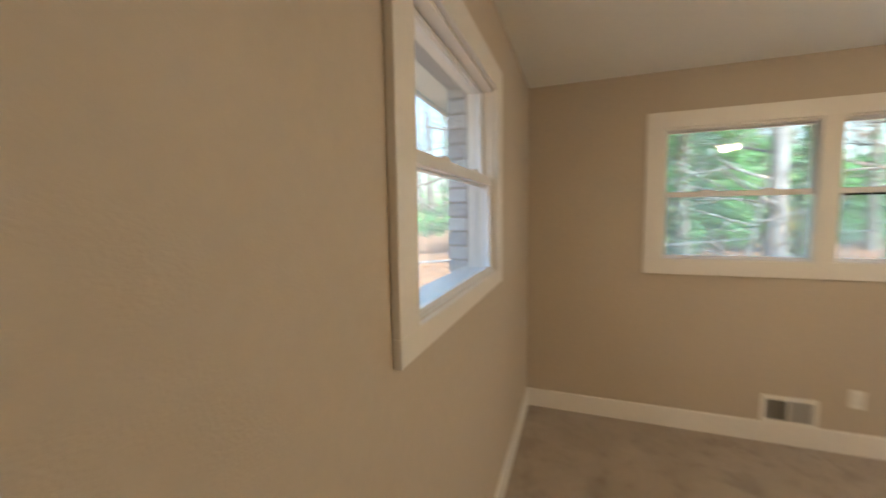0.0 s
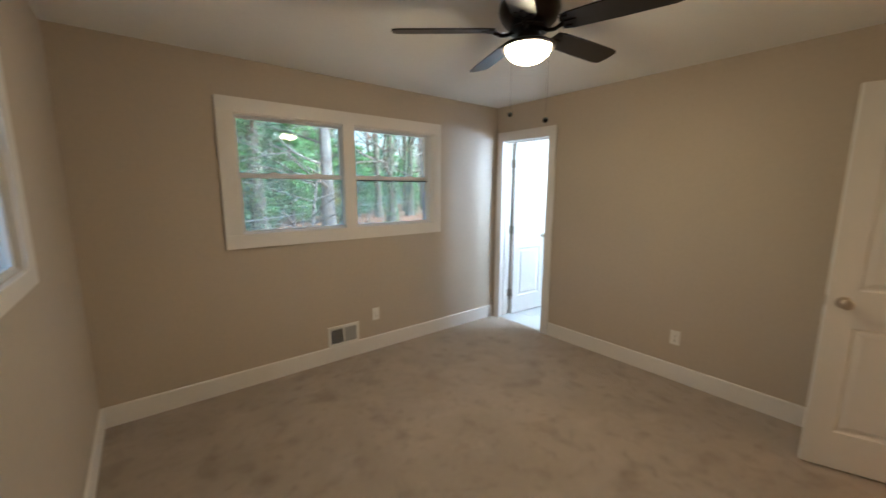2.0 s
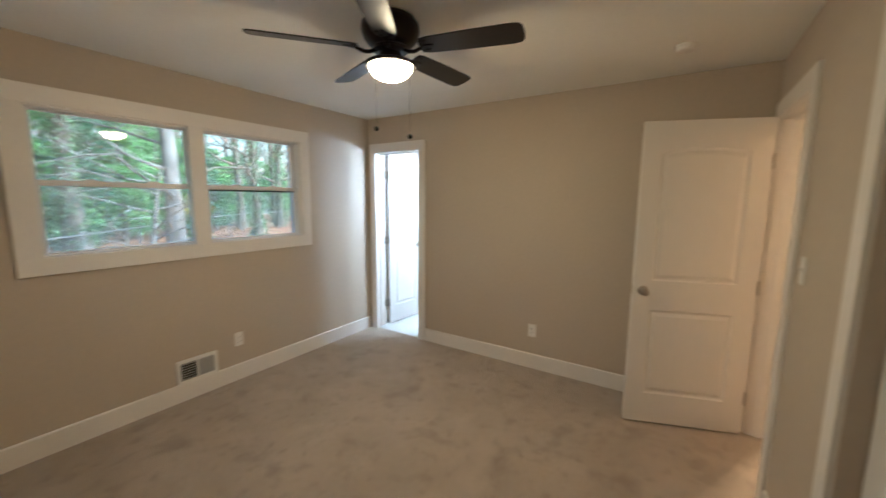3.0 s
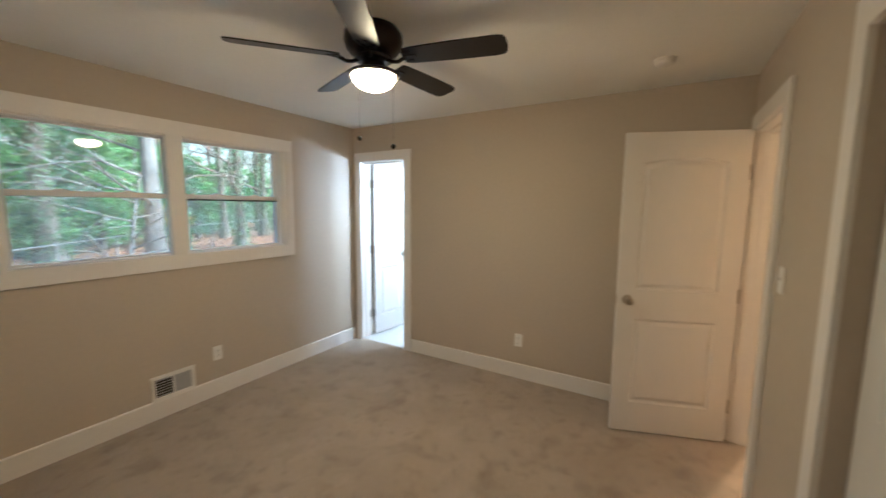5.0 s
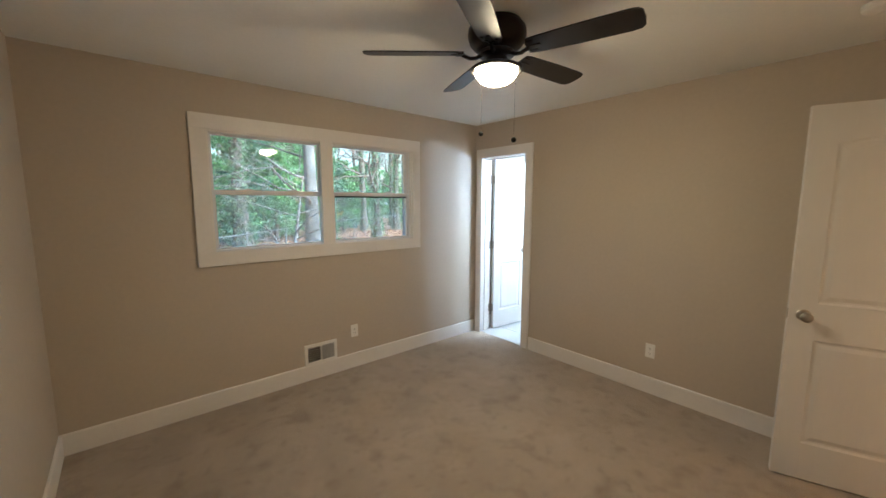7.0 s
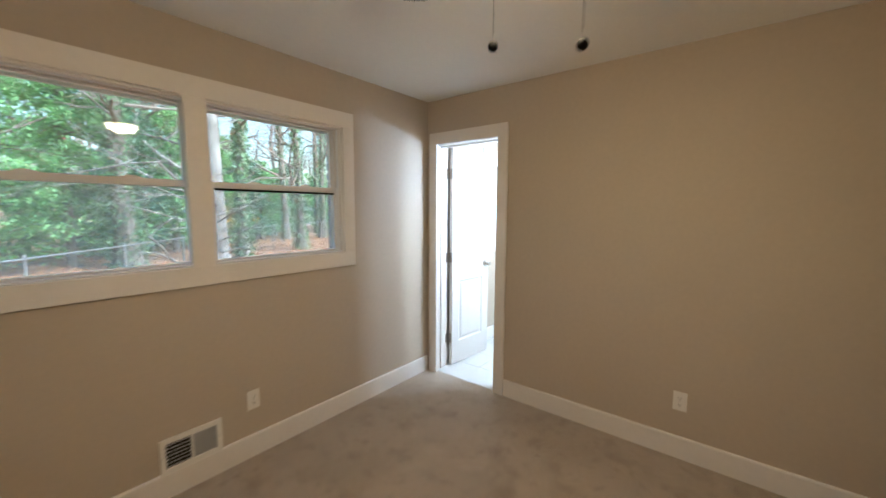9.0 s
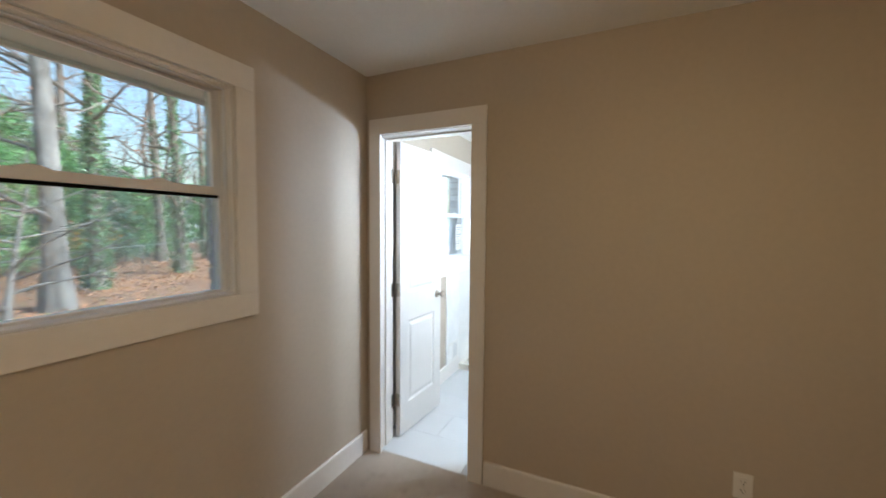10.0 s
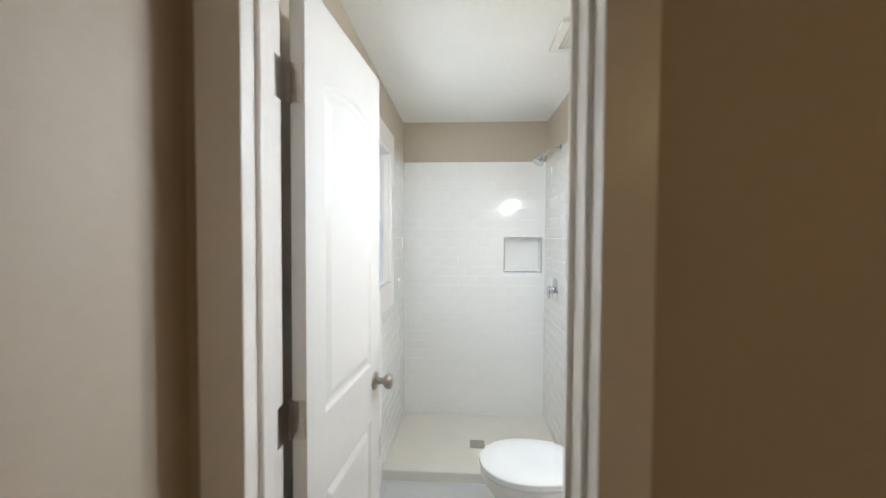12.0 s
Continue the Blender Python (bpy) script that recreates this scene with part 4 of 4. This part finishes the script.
n = 42000
c = np.stack([rng.uniform(-9, 17, n), 0.9 + 21 * rng.random(n) ** 1.3, np.zeros(n)], axis=1)
c[:, 2] = GROUND + 0.015 + rng.uniform(0, 0.05, n) + np.array([min(1.0, max(0.0, (q[1] - 2) / 8)) * 0.10 * noise.noise((q[0] * 0.22, q[1] * 0.22, 0)) for q in c])
tagged(new("fallen_leaves", leaves_mesh("fallen_leaves", c, 0.052, LEAF_DRY, flat=0.75)), "dry tan fallen leaves scattered over the yard", "leaves", kind="stuff")
n = 16000
c = np.stack([rng.uniform(-6, 9, n), 0.6 + np.abs(rng.normal(0, 4.6, n)), np.full(n, GROUND + 0.03)], axis=1)
blades = np.repeat(c, 1, axis=0)
v = np.stack([blades + np.array([-0.006, 0, -0.05]), blades + np.array([0.006, 0.004, -0.05]), blades + np.stack([rng.normal(0, 0.03, n), rng.normal(0, 0.03, n), rng.uniform(0.02, 0.09, n)], axis=1)], axis=1).reshape(-1, 3)
me = bpy.data.meshes.new("grass")
me.from_pydata(v.tolist(), [], np.arange(3 * n).reshape(n, 3).tolist())
me.materials.append(GRASS)
tagged(new("grass", me), "thin green grass showing through the leaves", "grass", kind="stuff")

# trees near the windows
tree(0.75, 8.6, 3.0, 0.07, 61, BARK_PALE, "slender pale bare tree with arching limbs", limbs=11, low=0.12, depth=3, reach=0.85, limb=0.55, lean=(0.16, 0.05))
tree(2.05, 10.2, 13.0, 0.25, 3, BARK_PALE, "tall pale mottled tree trunk with bare limbs", limbs=16, low=0.14, depth=3, reach=0.25, limb=0.22)
tree(3.75, 12.6, 15.0, 0.2, 11, BARK, "leaning ivy-clad tree with bare upper limbs", LEAF_RUST, 900, 0.05, ivy=0.66, ivy_n=4200, limbs=13, low=0.3, depth=3, lean=(0.03, 0.0), spread=0.06)
tree(1.3, 18.0, 15.0, 0.36, 21, BARK, "thick tree trunk wrapped in dense ivy", None, 0, ivy=0.8, ivy_n=14000, limbs=9, low=0.35, depth=2, spread=0.28)
tree(0.6, 14.0, 14.0, 0.30, 23, BARK, "ivy-clad trunk beside the fence", None, 0, ivy=0.6, ivy_n=3000, limbs=9, low=0.3, depth=3)
SPOTS = ((7.6, 15.0, 0.20), (9.8, 20.5, 0.22), (6.3, 21.0, 0.2), (12.8, 21.0, 0.24), (2.2, 18.5, 0.2), (15.0, 25.0, 0.24), (-4.2, 16.0, 0.2), (4.8, 25.5, 0.22),
         (-7.0, 13.0, 0.22), (18.0, 22.0, 0.24), (8.6, 27.0, 0.2), (-9.5, 9.0, 0.24), (-10.5, 4.5, 0.22), (-12.5, 7.0, 0.24), (-9.0, -0.5, 0.2), (22.0, 30.0, 0.26), (0.5, 24.0, 0.2))
for k, (x, y, r) in enumerate(SPOTS):
    tree(x, y, 13.0 + (k * 37 % 50) / 10, r, 40 + k, BARK, "bare winter tree with some ivy and rust leaves" if k % 3 else "bare winter tree with an ivy-covered trunk",
         LEAF_RUST, 900, 0.05, ivy=0.45 if k % 3 else 0.75, ivy_n=900 if k % 3 else 2400, limbs=15, low=0.18, depth=3, lean=(0.012 * (k % 5 - 2), 0))
# evergreens behind the fence
EVER = ((-3.8, 11.6, 6.4, 1.7), (-2.6, 14.6, 7.4, 2.0), (-0.6, 15.4, 6.8, 1.9), (1.3, 16.4, 6.0, 1.8), (3.0, 17.6, 6.4, 1.8), (5.0, 18.6, 5.2, 1.6), (7.0, 20.0, 5.0, 1.6), (9.2, 22.5, 5.0, 1.7),
        (11.2, 24.5, 4.8, 1.6), (14.0, 28.0, 5.6, 1.9), (-5.6, 10.4, 6.6, 1.8), (17.5, 29.0, 5.2, 1.8), (-4.8, 19.0, 8.6, 2.4), (-1.4, 20.5, 9.0, 2.4), (2.4, 22.5, 8.2, 2.2),
        (-8.0, 15.0, 8.4, 2.3), (5.8, 25.0, 7.6, 2.1), (9.5, 29.0, 7.4, 2.2), (-13.5, 2.6, 4.0, 1.7), (-13.0, 8.0, 4.2, 1.7))
for k, (x, y, h, w) in enumerate(EVER):
    evergreen(x, y, h, w, 90 + k, LEAF_PINE if k % 3 == 0 else LEAF, "dense green evergreen shrub behind the fence" if k % 3 else "dark green conifer behind the fence")
t = thing("yellow_shrub", "small shrub with yellow autumn leaves", "shrub", pose(4.7, 15.2, GROUND))
b = bmesh.new()
for a in range(7):
    tube(b, [(0, 0, 0), (0.2 * math.cos(a), 0.2 * math.sin(a), 0.6), (0.45 * math.cos(a), 0.4 * math.sin(a), 1.3 + 0.1 * a)], [0.02, 0.014, 0.006], 5)
part("stems", b, BARK, t)
o = new("crown", leaves_mesh("crown", rng.normal(size=(380, 3)) * (0.35, 0.35, 0.25) + (0, 0, 1.45), 0.06, LEAF_YELLOW))
o.parent = t

# far woods: thin trunks and leafy undergrowth
b = bmesh.new()
rnd = random.Random(5)
cs = []
for k in range(150):
    a = radians(rnd.uniform(10, 200))
    d = rnd.uniform(32, 75)
    x, y, h = d * math.cos(a), d * math.sin(a), rnd.uniform(12, 20)
    if y < -12:
        continue
    tube(b, [(x, y, GROUND - 0.2), (x + rnd.gauss(0, 0.4), y, h * 0.5), (x + rnd.gauss(0, 0.9), y + rnd.gauss(0, 0.5), h)], [rnd.uniform(0.14, 0.3), 0.13, 0.03], 6)
    for q in range(14):
        z = rnd.uniform(0.25, 0.95) * h
        aa = rnd.random() * math.tau
        L = rnd.uniform(1.5, 4.0) * (1.1 - z / h)
        p = Vector((x, y, z))
        tube(b, [p, p + Vector((math.cos(aa), math.sin(aa), 0.5)) * L * 0.6, p + Vector((math.cos(aa + 0.3), math.sin(aa + 0.3), 0.75)) * L], [0.05, 0.03, 0.01], 4)
    for q in range(90):
        cs.append((x + rnd.gauss(0, 1.8), y + rnd.gauss(0, 1.8), GROUND + abs(rnd.gauss(0, 1.9)) + 0.1))
tagged(part("far_woods", b, BARK), "distant bare winter woods", "woods", kind="stuff")
tagged(new("undergrowth", leaves_mesh("undergrowth", np.array(cs), 0.28, LEAF)), "green undergrowth in the distant woods", "undergrowth", kind="stuff")

# chain-link fence
def fence(points):
    f = thing("chain_link_fence", "galvanised chain-link fence along the yard", "fence", pose(0, 0, GROUND))
    for (x0, y0), (x1, y1) in zip(points, points[1:]):
        L = math.hypot(x1 - x0, y1 - y0)
        n = max(1, round(L / 2.6))
        for i in range(n):
            x, y = x0 + (x1 - x0) * i / n, y0 + (y1 - y0) * i / n
            part("post", lathe([(0, -0.2), (0.028, -0.2), (0.028, 1.16), (0.02, 1.19), (0, 1.20)], 10, pose(x, y, 0)), GALV, f)
        b = bmesh.new()
        tube(b, [(x0, y0, 1.13), (x1, y1, 1.13)], [0.019, 0.019], 8)
        part("top_rail", b, GALV, f)
        m = Matrix.Translation((x0, y0, 0)) @ Matrix.Rotation(math.atan2(y1 - y0, x1 - x0), 4, "Z")
        b = bmesh.new()
        step = 0.11
        k = int(L / step)
        for i in range(-10, k):
            for s in (1, -1):
                a, z0, c, z1 = i * step, 0.03, i * step + 1.1, 1.13
                if s < 0:
                    z0, z1 = z1, z0
                if a < 0:
                    z0 += (z1 - z0) * (-a / 1.1)
                    a = 0.0
                if c > L:
                    z1 = z0 + (z1 - z0) * (L - a) / (c - a)
                    c = L
                w = 0.0022
                vs = [m @ Vector(p) for p in ((a, 0, z0 - w), (a, 0, z0 + w), (c, 0, z1 + w), (c, 0, z1 - w))]
                b.faces.new([b.verts.new(p) for p in vs])
        part("wire_mesh", b, GALV, f, "diamond wire mesh")
    return f


fence([(-9.5, -1.0), (-6.0, 3.2), (-2.1, 7.0), (1.1, 10.2), (4.4, 14.0), (8.5, 17.2), (14.0, 20.5), (22.0, 25.0)])

# pale house beyond the trees
hs = thing("far_house", "pale sided house beyond the trees", "house", pose(17.5, 42.0, GROUND, 0, 0, -20))
part("wall", wall_panels(bmesh.new(), -7, 7, 0, 3.2, 0, 0.2, [(-5, -3.6, 1.0, 2.4), (-1.5, -0.1, 1.0, 2.4), (1.6, 2.6, 0.05, 2.2), (4.2, 5.6, 1.0, 2.4)]), SIDING, hs)
part("wall", one_box(-7, 7, 6.0, 6.2, 0, 3.2), SIDING, hs)
for x in (-7, 6.8):
    part("wall", one_box(x, x + 0.2, 0.2, 6.0, 0, 3.2), SIDING, hs)
for x0, x1 in ((-5, -3.6), (-1.5, -0.1), (4.2, 5.6)):
    w = part("window", wall_panels(bmesh.new(), x0, x1, 1.0, 2.4, 0.04, 0.12, [(x0 + 0.06, x1 - 0.06, 1.06, 1.68), (x0 + 0.06, x1 - 0.06, 1.74, 2.34)]), VINYL, hs)
    part("pane", one_box(x0 + 0.06, x1 - 0.06, 0.09, 0.1, 1.06, 2.34), OPENING_SHADE, w)
part("door", one_box(1.6, 2.6, 0.06, 0.12, 0.05, 2.2), SHINGLE, hs)
b = bmesh.new()
pr = [(-7.4, -0.5, 3.2), (7.4, -0.5, 3.2), (7.4, 3.1, 5.2), (-7.4, 3.1, 5.2), (-7.4, 6.7, 3.2), (7.4, 6.7, 3.2)]
vs = [b.verts.new(p) for p in pr]
for q in ((0, 1, 2, 3), (3, 2, 5, 4), (0, 3, 4), (1, 5, 2), (0, 4, 5, 1)):
    b.faces.new([vs[i] for i in q])
part("roof", b, SHINGLE, hs)

# ---------- outer shell of this house ----------
OUT = 0.225          # outer face of the brick
b = wall_panels(bmesh.new(), W0 - 0.23, BX + 0.4, GROUND - 0.1, 2.5, 0.135, OUT - 0.008, [(WIN1[0][0] - 0.035, WIN1[1][1] + 0.035, 1.11, 2.075), (WINB[0] - 0.035, WINB[1] + 0.035, 1.09, 2.045)])
brick_n = structure("outer_wall_north", b, MORTAR, "painted brick outer wall round the windows", "wall")
b = wall_panels(bmesh.new(), W3 - 2.0, OUT - 0.010, GROUND - 0.1, 2.5, 0.135, OUT - 0.008, [(WIN0[0] - 0.035, WIN0[1] + 0.035, 1.19, 2.07)], TURN_W0)
brick_w = structure("outer_wall_west", b, MORTAR, "painted brick outer wall beside the single window", "wall")
structure("soffit_north", one_box(W0 - 0.519, BX + 0.8, 0.20, 0.519, 2.12, 2.14), SOFFIT, "pale painted eave soffit outside", "soffit")
structure("fascia_north", one_box(W0 - 0.55, BX + 0.8, 0.52, 0.545, 2.10, 2.46, bevel=0.003), SOFFIT, "pale painted fascia board along the eave", "fascia")
structure("soffit_west", one_box(W0 - 0.52, W0 - 0.20, W3 - 2.0, 0.199, 2.21, 2.23), SOFFIT, "pale painted eave soffit outside", "soffit")
structure("fascia_west", one_box(W0 - 0.545, W0 - 0.52, W3 - 2.0, 0.519, 2.19, 2.46, bevel=0.003), SOFFIT, "pale painted fascia board along the eave", "fascia")
b = bmesh.new()
box(b, W0 - 0.6, BX + 0.85, W3 - 2.2, 0.6, 2.52, 2.62)
structure("roof", b, SHINGLE, "dark shingled roof deck over the house", "roof")


# ---------- countable pieces of walls and floors ----------
def brick_mesh(name, L, D, H, mat, bevel=0.003):
    return mesh_of(one_box(0, L, -D, 0, 0, H, bevel=bevel, segments=1), name, mat)


BR = brick_mesh("brick", 0.194, 0.092, 0.057, BRICK)
BR_HALF = brick_mesh("brick", 0.092, 0.092, 0.057, BRICK)


def brick_reveal(parent, m, x_edge, side, z0, z1):
    """Courses beside an opening; side +1: the bricks run on towards +x."""
    k, z = 0, z0
    while z < z1:
        me = BR if k % 2 else BR_HALF
        L = 0.194 if k % 2 else 0.092
        o = new("brick", me)
        o.parent = parent
        o.matrix_world = m @ pose(x_edge if side > 0 else x_edge - L, OUT, z)
        k, z = k + 1, z + 0.0675


for x, s in ((WIN1[0][0] - 0.028, -1), (WIN1[1][1] + 0.028, 1)):
    brick_reveal(brick_n, NORTH, x, s, 1.02, 2.10)
for x, s in ((WINB[0] - 0.028, -1), (WINB[1] + 0.028, 1)):
    brick_reveal(brick_n, NORTH, x, s, 1.02, 2.05)
for x, s in ((WIN0[0] - 0.028, -1), (WIN0[1] + 0.028, 1)):
    brick_reveal(brick_w, TURN_W0, x, s, 1.09, 2.10)

# shower tiles, running bond, 150 x 75 mm
TW, TH, TG = 0.152, 0.0758, 0.0014
TILE_TOP = 2.068


def tile_mesh(w, h):
    bm = bmesh.new()
    e = 0.0012
    f0 = [bm.verts.new(p) for p in ((0, 0, 0), (w, 0, 0), (w, 0, h), (0, 0, h))]
    f1 = [bm.verts.new(p) for p in ((0, -0.0072, 0), (w, -0.0072, 0), (w, -0.0072, h), (0, -0.0072, h))]
    f2 = [bm.verts.new(p) for p in ((e, -0.008, e), (w - e, -0.008, e), (w - e, -0.008, h - e), (e, -0.008, h - e))]
    for a, c in ((f0, f1), (f1, f2)):
        for i in range(4):
            j = (i + 1) % 4
            bm.faces.new((a[i], a[j], c[j], c[i]))
    bm.faces.new(f2)
    return mesh_of(bm, "tile", TILE)


TILES = {}


def tile_wall(name, m, x0, x1, holes, label):
    """Grout bed and tiles along local x, room side negative y."""
    bed = structure(name, wall_panels(bmesh.new(), x0, x1, 0.0, TILE_TOP, -0.0112, -0.0005, holes, m), GROUT, label, "tiled wall")
    row, z = 0, TILE_TOP - TH
    while z > -0.06:
        x = x0 - (TW / 2 if row % 2 else 0.0)
        while x < x1 - 0.004:
            a, c = max(x, x0), min(x + TW, x1)
            lo, hi = max(z, 0.019), z + TH
            pieces = [(a, c)]
            for hx0, hx1, hz0, hz1 in holes:
                if hi > hz0 + 0.01 and lo < hz1 - 0.01:
                    pieces = [p for q in pieces for p in ((q[0], min(q[1], hx0)), (max(q[0], hx1), q[1])) if p[1] - p[0] > 0.008]
            for a, c in pieces:
                if c - a > 0.008 and hi - lo > 0.008:
                    key = (round(c - a - TG, 3), round(hi - lo - TG, 3))
                    if key not in TILES:
                        TILES[key] = tile_mesh(*key)
                    o = new("tile", TILES[key])
                    o.parent = bed
                    o.matrix_world = m @ pose(a + TG / 2, -0.0045, lo + TG / 2, rng.normal(0, 0.35), 0, rng.normal(0, 0.25))
            x += TW
        row, z = row + 1, z - TH
    return bed


tile_wall("tiled_wall_east", EAST_B, 0.0, -SHOWER_Y, [(NX0, NX1, NZ0, NZ1)], "glossy white subway tiles with a recessed niche")
tile_wall("tiled_wall_north", NORTH, SHOWER_X, BX, [(SHOWER_X - 0.3, WINB[1] + 0.091, WINB_Z[0] - 0.161, WINB_Z[1] + 0.131)], "glossy white subway tiles beside the window")
tile_wall("tiled_wall_south", pose(0, SHOWER_Y, 0, 0, 0, 180), -BX, -SHOWER_X, [], "glossy white subway tiles behind the shower head")
nb = thing("shower_niche", "square white tiled niche with its edge shade drawn in grey", "niche", EAST_B, kind="structure")
# grey strip round the opening: shade of the lining put into its colour
part("edge_trim", wall_panels(bmesh.new(), NX0 - 0.006, NX1 + 0.006, NZ0 - 0.006, NZ1 + 0.006, -0.016, -0.004, [(NX0 + 0.006, NX1 - 0.006, NZ0 + 0.006, NZ1 - 0.006)]), GREY, nb, "grey edge strip standing for the lining's shade")
part("back", one_box(NX0 + 0.007, NX1 - 0.007, 0.085, 0.095, NZ0 + 0.007, NZ1 - 0.007), TILE, nb)
for q in ((NX0 + 0.001, NX0 + 0.007, NZ0 + 0.001, NZ1 - 0.001), (NX1 - 0.007, NX1 - 0.001, NZ0 + 0.001, NZ1 - 0.001), (NX0 + 0.007, NX1 - 0.007, NZ0 + 0.001, NZ0 + 0.007), (NX0 + 0.007, NX1 - 0.007, NZ1 - 0.007, NZ1 - 0.001)):
    part("lining", one_box(q[0], q[1], -0.006, 0.095, q[2], q[3]), TILE, nb)

# bathroom floor tiles
FT = mesh_of(one_box(0, 0.3035, 0, 0.6085, -0.008, 0.0, bevel=0.0012, segments=1), "floor_tile", FLOOR_TILE)
bath_floor = bpy.data.objects["bathroom_floor"]
i = 0
x = 0.0215
while x < SHOWER_X - 0.01:
    y = -1.27 - (0.305 if i % 2 else 0.0)
    while y < 0.0:
        y0, y1, x1 = max(y, BY), min(y + 0.6085, -0.001), min(x + 0.3035, SHOWER_X - 0.001)
        if y1 - y0 > 0.02:
            whole = y1 - y0 > 0.608 and x1 - x > 0.303
            o = new("floor_tile", FT if whole else mesh_of(one_box(0, x1 - x, 0, y1 - y0, -0.008, 0.0, bevel=0.0015, segments=1), "floor_tile", FLOOR_TILE))
            o.parent = bath_floor
            o.matrix_world = pose(x, y0, 0.0)
        y += 0.610
    i, x = i + 1, x + 0.305
